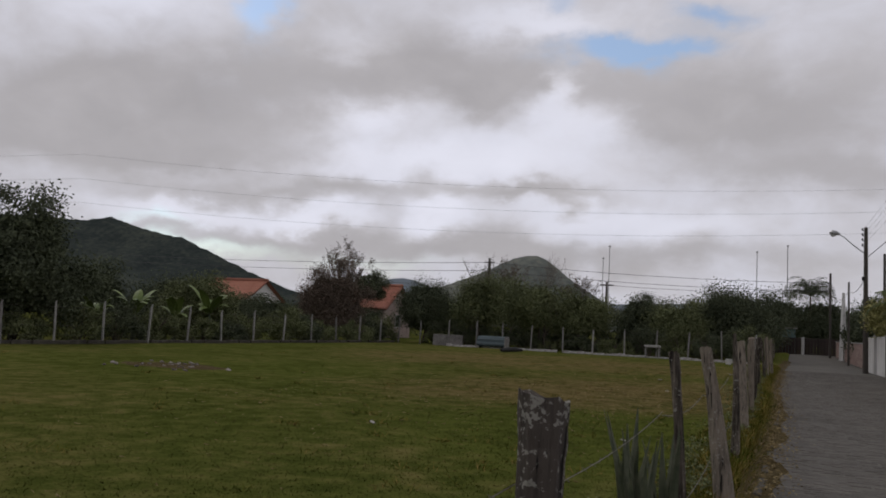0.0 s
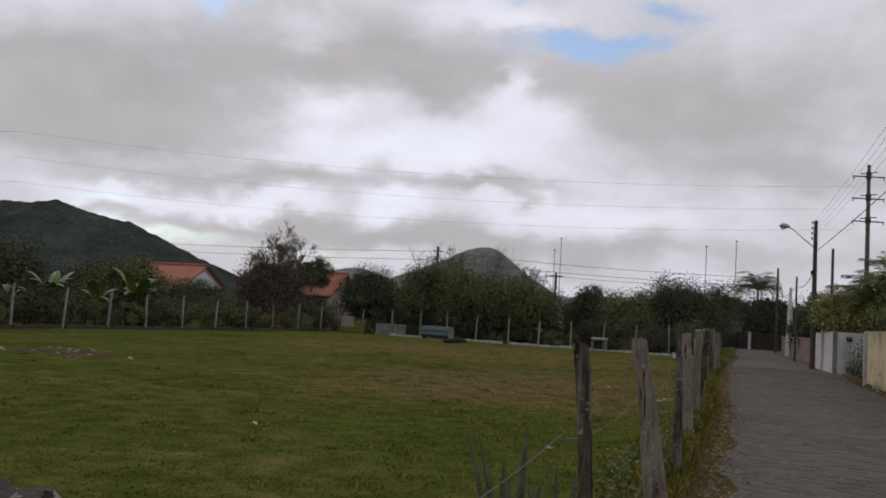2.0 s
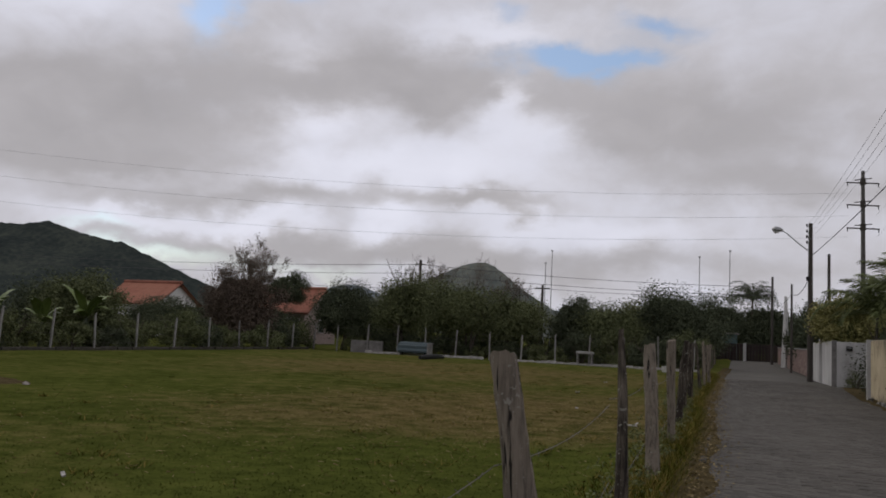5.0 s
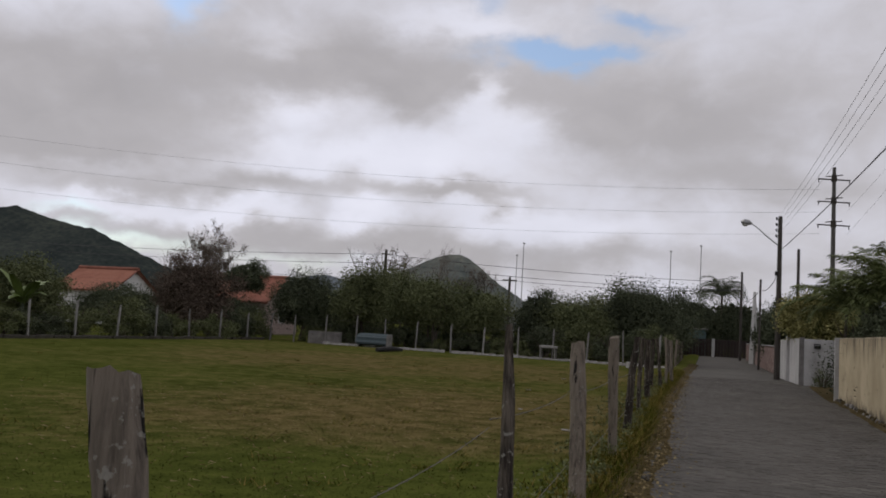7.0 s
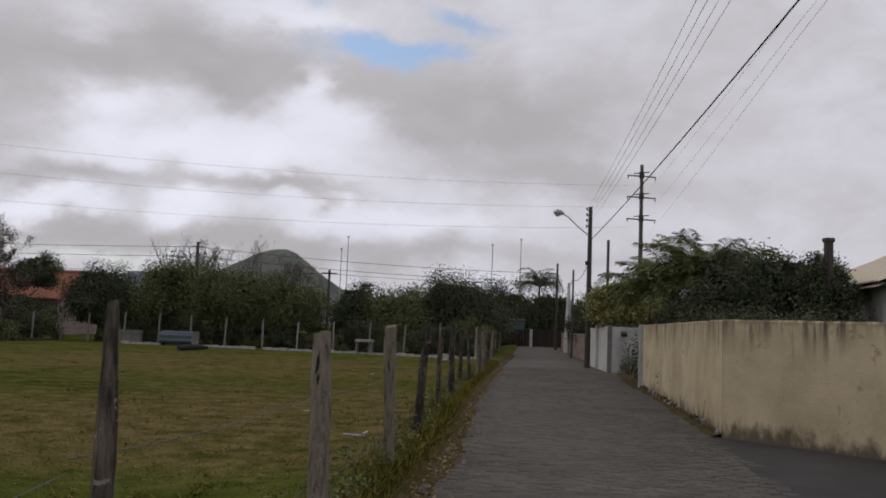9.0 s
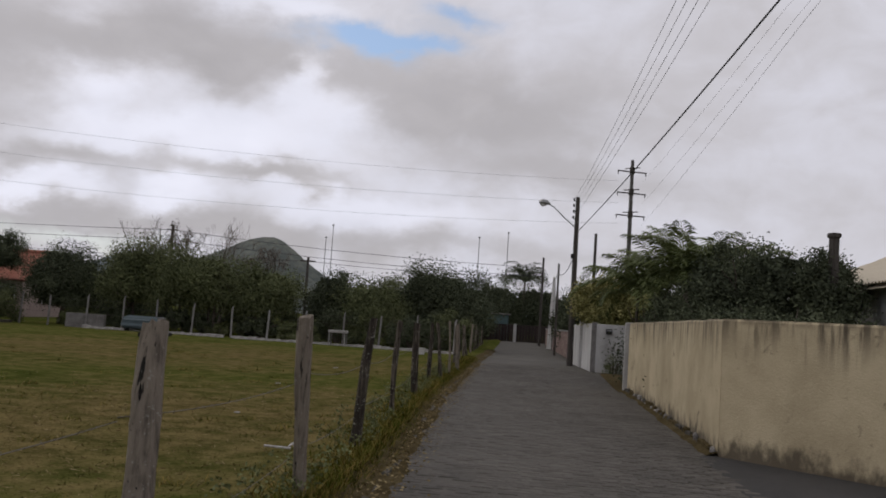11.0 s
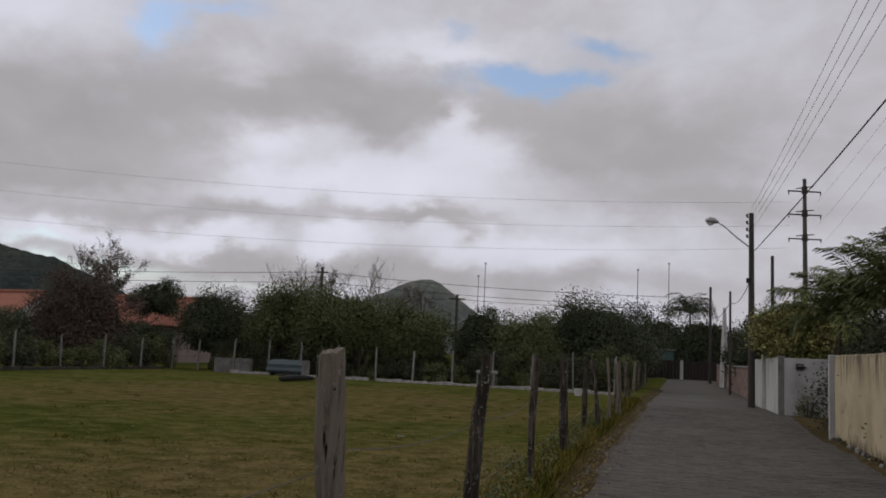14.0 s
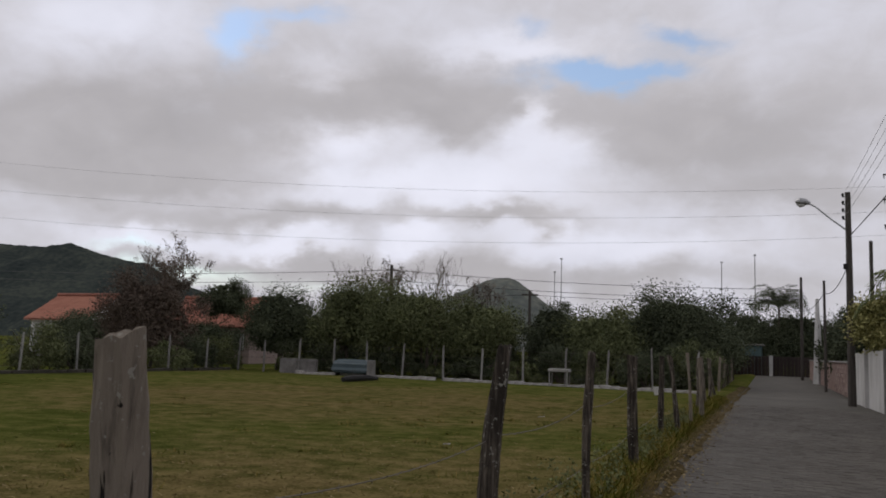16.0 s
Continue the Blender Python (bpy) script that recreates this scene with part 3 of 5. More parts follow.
def tree(name, x, y, height, width, mat, label, seed, leaves=5000, size=0.16, low=0.25, trunk=0.12, depth=None, group="trees behind the fence", clumps=None, stems=1, bark="bark", sparse=0.0, oval=1.0):
    """A tapered trunk with limbs, and a crown of many leaves in uneven clumps round the limbs' ends."""
    rnd = random.Random(seed)
    t = thing(name, x, y, 0, label, "tree", group)
    wood = Shape()
    tips = []
    crown_h = height * (1 - low)
    for k in range(stems):
        lean = Vector((rnd.uniform(-0.25, 0.25), rnd.uniform(-0.25, 0.25), 1)).normalized()
        base = Vector((rnd.uniform(-1, 1) * width * 0.18 * (stems > 1), rnd.uniform(-1, 1) * width * 0.12 * (stems > 1), -0.05))
        branch(wood, rnd, base, lean, height * 0.30, trunk, depth or 3, tips, 0.9, 0.2, 0.2)
    part("trunk", wood, M[bark], t)
    crown = Shape()
    n = clumps or 44
    leaves, size = int(leaves * 3.3), size * 0.80
    centres = []
    mid = height * (low + 0.38 * (1 - low))
    for i in range(n):
        # clumps crowd a broad dome, a few reach out of it
        a, up = rnd.uniform(0, 2 * math.pi), rnd.uniform(-0.85, 1.0)
        q = rnd.uniform(0.45, 0.86) if i % 7 else 1.0
        r = math.sqrt(max(0.0, 1 - up * up)) ** 0.8 * width * 0.43 * q
        rise = (height * 0.93 - mid) if up > 0 else (mid - height * low)
        centres.append((Vector((r * math.cos(a), r * math.sin(a) * oval, mid + rise * up * q)), rnd.uniform(0.13, 0.20) * width * (0.75 if i % 7 == 0 else 1)))
    for i in range(leaves):
        c, r = centres[rnd.randrange(n)] if rnd.random() > 0.04 else (Vector(rnd.choice(tips)[0]), 0.07 * width)
        g = Vector((rnd.gauss(0, 1), rnd.gauss(0, 1), rnd.gauss(0, 0.8)))
        p = c + g.normalized() * (r * min(1.25, abs(rnd.gauss(0.72, 0.28))))
        if p.z < height * low * 0.8 or p.z > height * 1.04:
            continue
        leaf(crown, rnd, p, size)
    for i in range(leaves // 7):
        a, up, q = rnd.uniform(0, 2 * math.pi), rnd.uniform(-0.9, 0.85), rnd.random() ** 0.5 * 0.72
        r = math.sqrt(1 - up * up) * width * 0.43 * q
        rise = (height * 0.93 - mid) if up > 0 else (mid - height * low)
        leaf(crown, rnd, Vector((r * math.cos(a), r * math.sin(a) * oval, mid + rise * up * 0.8)), size * 2.4)
    part("crown", crown, M[mat], t)
    return t


def bare_tree(x, y, height, seed, label="leafless grey tree with fine bare twigs", depth=7, trunk=0.11, spread=0.95, foliage="", per_tip=0):
    """Limbs forking down to fine twigs; some trees keep a few leaves at the twigs' ends."""
    rnd = random.Random(seed)
    t = thing("bare_tree", x, y, 0, label, "tree", "trees behind the fence")
    s, tips = Shape(), []
    branch(s, rnd, Vector((0, 0, -0.05)), Vector((0, 0, 1)), height * 0.32, trunk, depth, tips, spread, 0.2, 0.35, (2, 3), 0.69)
    part("trunk", s, M["twig"], t)
    if per_tip:
        c = Shape()
        for p, d in tips:
            for _ in range(per_tip):
                leaf(c, rnd, p - d * rnd.uniform(0, 0.4) + Vector((rnd.gauss(0, 0.06), rnd.gauss(0, 0.06), rnd.gauss(0, 0.06))), 0.10)
        part("crown", c, M[foliage], t)
    return t


def frond(shape, rnd, base, yaw, length, lift, bend, width, n=44, strip=0.022):
    """A feather leaf: it rises at an angle and arches over, with leaflets hanging on both sides."""
    h = Vector((math.cos(yaw), math.sin(yaw), 0))
    side = Vector((-math.sin(yaw), math.cos(yaw), 0))
    pts, p = [base], base
    for i in range(10):
        e = lift - bend * (i / 9) ** 1.3
        p = p + (h * math.cos(e) + Vector((0, 0, math.sin(e)))) * (length / 10)
        pts.append(p)
    shape.tube(pts, [0.022 * (1 - 0.8 * i / 10) for i in range(11)], 4)
    for i in range(4, n):
        k = i / n * 9.99
        j = int(k)
        p, d = pts[j].lerp(pts[j + 1], k - j), (pts[j + 1] - pts[j]).normalized()
        l = width * math.sin(math.pi * min(1, 0.15 + 0.82 * i / n)) ** 0.6 * rnd.uniform(0.85, 1.1)
        for sg in (-1, 1):
            e = (side * sg + d * 0.8 + Vector((0, 0, rnd.uniform(-0.1, 0.35)))).normalized()
            m = p + e * (l * 0.5)
            q = p + e * (l * 0.92) - Vector((0, 0, 0.30 * l))
            shape.quad(p, m + d * strip, q, m - d * strip)


def palm(x, y, trunk_h, spread, seed, label, count=15, group="palms beside the lane", mat="leaf_mid", lean=0.1, rise=0.75, slim=1.0, bend=(70, 125), lift=(25, 80)):
    rnd = random.Random(seed)
    t = thing("palm_tree", x, y, 0, label, "palm", group)
    top = Vector((lean, lean * 0.4, trunk_h))
    s = Shape().tube([Vector((0, 0, -0.05)), Vector((lean * 0.2, 0, trunk_h * 0.3)), Vector((lean * 0.6, 0.1 * lean, trunk_h * 0.7)), top], [0.16 * slim, 0.12 * slim, 0.10 * slim, 0.09 * slim], 8)
    part("trunk", s, M["bark"], t)
    for i in range(count):
        f = Shape()
        frond(f, rnd, top, i * 2.4 + rnd.uniform(-0.2, 0.2), spread * rnd.uniform(0.85, 1.15), radians(rnd.uniform(*lift) * min(1.15, rise)), radians(rnd.uniform(*bend)), spread * 0.32)
        part("frond", f, M[mat], t)
    return t


def banana_plant(x, y, height, seed):
    rnd = random.Random(seed)
    t = thing("banana_plant", x, y, 0, "banana plant with broad torn light green leaves", "plant", "banana plants")
    part("stem", Shape().tube([(0, 0, -0.05), (0.03, 0, height * 0.3), (0, 0.02, height * 0.55)], [0.12, 0.09, 0.06], 8), M["agave"], t)
    for i in range(9):
        s = Shape()
        a = i * 2.3 + rnd.uniform(-0.3, 0.3)
        l = height * rnd.uniform(0.45, 0.65)
        rise = rnd.uniform(0.9, 1.9)
        h, side = Vector((math.cos(a), math.sin(a), 0)), Vector((-math.sin(a), math.cos(a), 0))
        rows = []
        for k in range(9):
            q = k / 8
            c = Vector((0, 0, height * 0.5)) + h * (l * q * 0.75) + Vector((0, 0, l * (rise * q - 0.95 * q * q)))
            w = 0.02 + 0.22 * math.sin(math.pi * min(1.0, 0.1 + 0.9 * q)) * height / 2.6
            dip = Vector((0, 0, -0.35 * w))
            rows.append([c - side * w + dip, c, c + side * w + dip])
        s.grid(rows)
        part("leaf", s, M["banana"], t)


def bush(name, x, y, w, d, h, mat, label, seed, leaves=3000, size=0.12, group="", z0=0.0):
    rnd = random.Random(seed)
    t = thing(name, x, y, z0, label, "shrub", group)
    s = Shape()
    for i in range(7):
        a = rnd.uniform(0, 6.28)
        s.tube([Vector((0.1 * math.cos(a), 0.1 * math.sin(a), -0.05)), Vector((0.2 * w * math.cos(a), 0.2 * d * math.sin(a), h * 0.45)), Vector((0.36 * w * math.cos(a), 0.36 * d * math.sin(a), h * rnd.uniform(0.6, 0.85)))], [0.04, 0.025, 0.008], 5)
    part("stem", s, M["bark"], t)
    c = Shape()
    leaves, size = int(leaves * 2.8), size * 0.85
    cl = []
    for i in range(int(18 + w * 4)):
        a, q = rnd.uniform(0, 6.28), rnd.random() ** 0.5
        zz = rnd.uniform(0.12, 0.9) * (1 - 0.35 * q * q)
        cl.append((Vector((0.42 * w * q * math.cos(a), 0.42 * d * q * math.sin(a), h * zz)), rnd.uniform(0.14, 0.22) * min(w, h)))
    for i in range(leaves):
        p, r = rnd.choice(cl)
        g = Vector((rnd.gauss(0, 1), rnd.gauss(0, 1), rnd.gauss(0, 1))).normalized()
        q = p + g * (r * abs(rnd.gauss(0.75, 0.3)))
        if q.z > 0.03:
            leaf(c, rnd, q, size)
    part("foliage", c, M[mat], t)
    return t


def hill(name, profile, y, depth, mat, label, seed, rough=1.0, dx=4.0):
    """A hill with its ridge along the given outline and slopes fore and aft."""
    x0, x1 = profile[0][0], profile[-1][0]
    n = int((x1 - x0) / dx)
    rows = []
    for j in range(-10, 7):
        k = j / 10 if j < 0 else j / 6
        row = []
        for i in range(n + 1):
            x = x0 + (x1 - x0) * i / n
            h = smooth_step(x, profile)
            f = (1 - abs(k)) ** 0.85
            b = noise.fractal((x * 0.01, j * 0.35, seed), 0.8, 2.0, 4) * 9 * rough
            c = (noise.noise((x * 0.09, j * 1.3, seed + 3)) * 1.6 + noise.noise((x * 0.35, j * 2.3, seed + 5)) * 1.3) * rough
            row.append((x + (0 if j == 0 else 2 * noise.noise((x, j, seed))), y + depth * k, max(-2.0, h * f + (b * (0 if j == 0 else 1) * min(1.0, h / 30) + c * min(1, h / 20)))))
        rows.append(row)
    tagged(part(name, Shape().grid(rows), M[mat], smooth=True), label, "hill", kind="structure")


# ---- boundary fence of concrete posts ----
def concrete_post_mesh(h, hook):
    s = Shape().box(0, 0, h / 2 - 0.05, 0.072, 0.072, h + 0.1, 0, 0.012)
    s.tube([(0, 0, h - 0.02), (0.01 * hook, 0.01, h + 0.06), (0.03 * hook, 0.03, h + 0.12)], [0.038, 0.034, 0.03], 5)
    return s.mesh("post", M["concrete"])


WEST_POSTS = (8, 10.8, 13.6, 16.4, 19.2, 21.9, 24.3, 26.8, 29.4, 32, 34.4, 37.1, 39.8, 42.7, 45.4, 48.2, 51, 53.6)
NORTH_POSTS = (-26.6, -24.4, -22.3, -20.4, -18.4, -16.2, -14.25, -12.2, -10.23, -8.34, -6.36, -4.5)


def boundary_fence():
    fence = thing("concrete_post_fence", -28, 53, 0, "old pale concrete posts with slack wires along the field's edge", "fence")
    a, b = concrete_post_mesh(1.62, 1), concrete_post_mesh(1.55, -1)
    rnd = random.Random(5)
    places = [(-28.5 + 0.12 * noise.noise((y, 0, 0)), y) for y in WEST_POSTS] + [(x, 53.3 - 0.02 * (x + 27)) for x in NORTH_POSTS]
    for i, (px, py) in enumerate(places):
        o = part("post", a if i % 3 else b, None, fence)
        o.matrix_basis = pose(px + 28, py - 53, 0, rnd.uniform(-2, 2), rnd.uniform(-2.5, 2.5), rnd.uniform(-20, 20)) @ Matrix.Diagonal((1, 1, rnd.uniform(0.94, 1.06), 1))
    for h in (0.35, 0.75, 1.15, 1.5):
        s = Shape()
        pts = [Vector((px + 28, py - 53, h + rnd.uniform(-0.02, 0.02))) for px, py in places]
        s.tube(pts, [0.006] * len(pts), 3, False)
        part("wire", s, M["wire"], fence)
    # whitewashed kerb blocks under the far side
    k = thing("whitewashed_kerb", -14, 53, 0, "low whitewashed kerb of rough blocks under the fence", "kerb", kind="structure")
    x = -24.2
    shared = [Shape().box(0, 0, 0.06, 0.42, 0.2, 0.2, 0, 0.02).mesh("block", M["whitewash"]) for _ in range(1)]
    while x < -4:
        if not (-16.6 < x < -16.2):
            o = part("block", shared[0], None, k)
            o.matrix_basis = pose(x + 14, 0.12 - 0.02 * (x + 27) + rnd.uniform(-0.02, 0.02), rnd.uniform(-0.05, 0.02), 0, rnd.uniform(-3, 3), rnd.uniform(-3, 3))
        x += 0.44
    k2 = thing("earth_kerb", -28.5, 30, 0, "low grey weathered kerb under the fence", "kerb", kind="structure")
    s = Shape()
    for i in range(56):
        s.box(0.06 * math.sin(i * 1.7), -27 + i * 0.9, 0.05, 0.2, 0.87, 0.22 + 0.03 * math.sin(i * 2.3), 0.02 * math.sin(i), 0.02)
    part("kerb_length", s, M["kerb"], k2)


boundary_fence()


# ---- wooden fence along the lane ----
def wooden_post(fence, x, y, h, r0, r1, lean, seed, slope=0.3, point=False):
    """A split, weathered trunk: uneven section, cracked sides, worn slanting top."""
    rnd = random.Random(seed)
    n, rows = 18, []
    k = 30
    for i in range(k + 1):
        q = i / k
        z = -0.1 + (h + 0.1) * q
        r = r0 + (r1 - r0) * q + 0.004 * math.sin(9 * q + seed)
        if point and q > 0.75:
            r *= 1 - 0.45 * (q - 0.75) / 0.25
        row = []
        for j in range(n):
            a = 2 * math.pi * j / n
            rr = r * (1 + 0.24 * noise.noise((math.cos(a) * 1.3, math.sin(a) * 1.3, z * 1.4 + seed)) + 0.20 * noise.noise((math.cos(a) * 4, math.sin(a) * 4, z * 2.2 + seed * 3)) + 0.10 * noise.noise((math.cos(a) * 3, math.sin(a) * 3, z * 14 + seed)))
            rr *= 1 - (0.12 * max(0.0, noise.noise((j * 3.1, z * 2.0, seed)) + 0.15) if j in (seed % n, (seed * 5 + 3) % n, (seed * 3 + 8) % n) else 0)  # cracks
            zz = z + (slope * r1 * math.cos(a - seed) + 0.022 * noise.noise((math.cos(a) * 2.5, math.sin(a) * 2.5, seed)) if i == k else 0)
            bend = 0.016 * math.sin(4 * q + seed)
            row.append((rr * math.cos(a) + bend - 0.016 * math.sin(seed) + lean[0] * z, rr * math.sin(a) + lean[1] * z, zz))
        rows.append(row)
    s = Shape()
    for i in range(k + 1):
        s.v += rows[i]
    for i in range(k):
        for j in range(n):
            p, q = i * n + j, i * n + (j + 1) % n
            s.f.append((p, q, q + n, p + n))
    c = len(s.v)
    s.v.append((sum(p[0] for p in rows[-1]) / n, sum(p[1] for p in rows[-1]) / n, sum(p[2] for p in rows[-1]) / n - 0.03))
    for j in range(n):
        s.f.append((k * n + j, k * n + (j + 1) % n, c))
    o = part("post", s, M["darkpost" if seed == 10 else "wood"], fence)
    o.location = (x, y, 0.0)


POSTS = [  # x, y, height, base radius, top radius, lean to the side, lean along the lane
    (-1.05, -1.2, 1.40, 0.075, 0.065, 0, 0), (-0.85, 2.53, 1.39, 0.074, 0.080, 0, 0), (-0.85, 5.47, 1.48, 0.044, 0.029, -0.09, 0.03),
    (-0.92, 8.09, 1.48, 0.095, 0.046, -0.145, 0), (-1.17, 11.10, 1.63, 0.055, 0.027, -0.02, 0.07), (-1.38, 14.32, 1.52, 0.076, 0.062, -0.043, 0.16),
    (-1.55, 17.55, 1.58, 0.053, 0.062, 0.013, -0.125), (-1.77, 20.41, 1.59, 0.070, 0.044, 0.09, 0.01), (-2.00, 23.83, 1.57, 0.046, 0.043, 0.03, 0),
    (-2.21, 27.29, 1.54, 0.068, 0.064, -0.034, 0), (-2.65, 32.16, 1.54, 0.055, 0.045, -0.016, 0), (-2.45, 33.00, 1.55, 0.05, 0.04, -0.135, 0),
    (-2.52, 35.3, 1.62, 0.034, 0.03, -0.06, 0), (-2.55, 37.47, 1.51, 0.055, 0.045, -0.033, 0)]
for k in range(11):
    POSTS.append((-3.0 - 0.19 * k, 40.4 + 3.4 * k, 1.5 + 0.04 * math.sin(k * 2.1), 0.06, 0.05, (0.04, -0.05, 0.0, -0.18, 0.02)[k % 5], 0))


def lane_fence():
    fence = thing("wooden_fence", 0, 0, 0, "weathered grey wooden post fence with barbed wire beside the lane", "fence")
    for i, (x, y, h, r0, r1, lean, along) in enumerate(POSTS):
        wooden_post(fence, x, y, h, r0, r1, (lean, along), i * 7 + 3, slope=(0.2 if i % 2 else 0.32), point=i == 4)
    for level in (0.5, 1.08):
        rnd = random.Random(int(level * 100))
        s = Shape()
        for (x0, y0, h0, _a, _b, l0, _c), (x1, y1, h1, _d, _e, l1, _f) in zip(POSTS[:17], POSTS[1:18]):
            p = Vector((x0 + l0 * level - 0.06, y0, level + rnd.uniform(-0.05, 0.05)))
            q = Vector((x1 + l1 * level - 0.06, y1, level + rnd.uniform(-0.05, 0.05)))
            sag = rnd.uniform(0.02, 0.07)
            pts = [p.lerp(q, k / 10) - Vector((0, 0, sag * 4 * (k / 10) * (1 - k / 10))) for k in range(11)]
            s.tube(pts, [0.0025] * 11, 4, False)
            if y0 < 24:
                for k in range(int((q - p).length / 0.14)):
                    c = p.lerp(q, (k + 0.5) * 0.14 / (q - p).length)
                    f = (c - p).length / (q - p).length
                    c.z -= sag * 4 * f * (1 - f)
                    a = rnd.uniform(0, 6.28)
                    w = Vector((math.cos(a) * 0.014, 0.004, math.sin(a) * 0.014))
                    s.tube([c - w, c + w], [0.0015, 0.0015], 3, False)
        part("barbed_wire", s, M["wire"], fence, "grey weathered barbed wire")


lane_fence()


# ---- lane side: white walls, gates, brick wall, poles ----
def white_frontage():
    s = Shape().box(2.75, 44.6, 0.92, 1.35, 0.14, 1.95, 0.0, 0.012)
    w = tagged(part("wall_white_front", s, M["white"]), "white painted front wall panel with mailbox", "wall", kind="structure")
    s = Shape().box(2.00, 44.75, 0.95, 0.22, 0.3, 2.0, 0.0, 0.015)
    tagged(part("wall_white_pillar", s, M["concrete"]), "grey plastered gate pillar", "wall", kind="structure")
    ang = math.atan2(0.42, 5.6)
    s = Shape().box(1.83, 46.6, 0.93, 0.13, 3.3, 1.95, ang, 0.012).box(1.62, 48.2, 0.97, 0.2, 0.22, 2.06, ang, 0.012).box(1.50, 50.3, 0.9, 0.13, 3.6, 1.9, ang, 0.012)
    tagged(part("wall_white_side", s, M["white"]), "white painted lane-side wall in panels", "wall", kind="structure")
    box = thing("mailbox", 2.55, 44.5, 1.62, "small dark metal mailbox set on a white wall", "mailbox")
    part("body", Shape().box(0, -0.05, 0, 0.24, 0.1, 0.2, 0, 0.015), M["black"], box)
    part("flap", Shape().box(0, -0.108, 0.04, 0.18, 0.012, 0.04), M["metal"], box, "grey metal flap")
    m = thing("electric_meter_box", 3.02, 44.5, 1.0, "small white meter box on the wall", "meter box")
    part("body", Shape().box(0, -0.05, 0, 0.2, 0.1, 0.26, 0, 0.015), M["white"], m)
    p = thing("gate_post", 2.50, 34.95, 0, "white painted concrete gate post at the wall's end", "post")
    part("shaft", Shape().box(0, 0, 0.93, 0.2, 0.2, 1.96, 0, 0.015), M["white"], p)


white_frontage()


def brick_wall():
    """Low unplastered brick wall further down the lane, with a pale coping and a pink gate house front behind."""
    w = thing("brick_wall", 1.32, 54.5, 0, "low reddish brick wall with a pale coping beside the lane", "wall", kind="structure")
    L_ = math.hypot(1.75, 36)
    ang = math.degrees(math.atan2(1.75, 36))
    w.rotation_euler.z = radians(ang)
    part("core", Shape().box(0.1, 18, 0.72, 0.12, 36, 1.5), M["brick"], w)
    me = Shape().box(0, 0, 0, 0.03, 0.38, 0.17, 0, 0.006).mesh("brick", M["brick"])
    for r in range(7):
        for c in range(22):
            o = part("brick", me, None, w)
            o.location = (0.03, 0.25 + c * 0.40 + 0.2 * (r % 2), 0.12 + r * 0.19)
    part("coping", Shape().box(0.1, 18, 1.50, 0.24, 36, 0.07, 0, 0.01), M["concrete"], w, "pale concrete coping")
    return w


def pole(name, x, y, h, r0, r1, mat, label, lean=(0.0, 0.0), cat="utility pole"):
    t = thing(name, x, y, 0, label, cat)
    part("shaft", Shape().tube([(lean[0] * k / 6 * h, lean[1] * k / 6 * h, -0.2 + (h + 0.2) * k / 6) for k in range(7)], [r0 + (r1 - r0) * k / 6 for k in range(7)], 10), M[mat], t)
    return t


def cable(name, pts, r, label, mat="cable", sag=0.3, cat="cable"):
    t = thing(name, *pts[0], label, cat, "overhead lines")
    s = Shape()
    for p, q in zip(pts, pts[1:]):
        p, q = Vector(p), Vector(q)
        n = 16
        s.tube([p.lerp(q, k / n) - Vector(pts[0]) - Vector((0, 0, sag * 4 * (k / n) * (1 - k / n))) for k in range(n + 1)], [r] * (n + 1), 4, False)
    part("strand", s, M[mat], t)
    return t


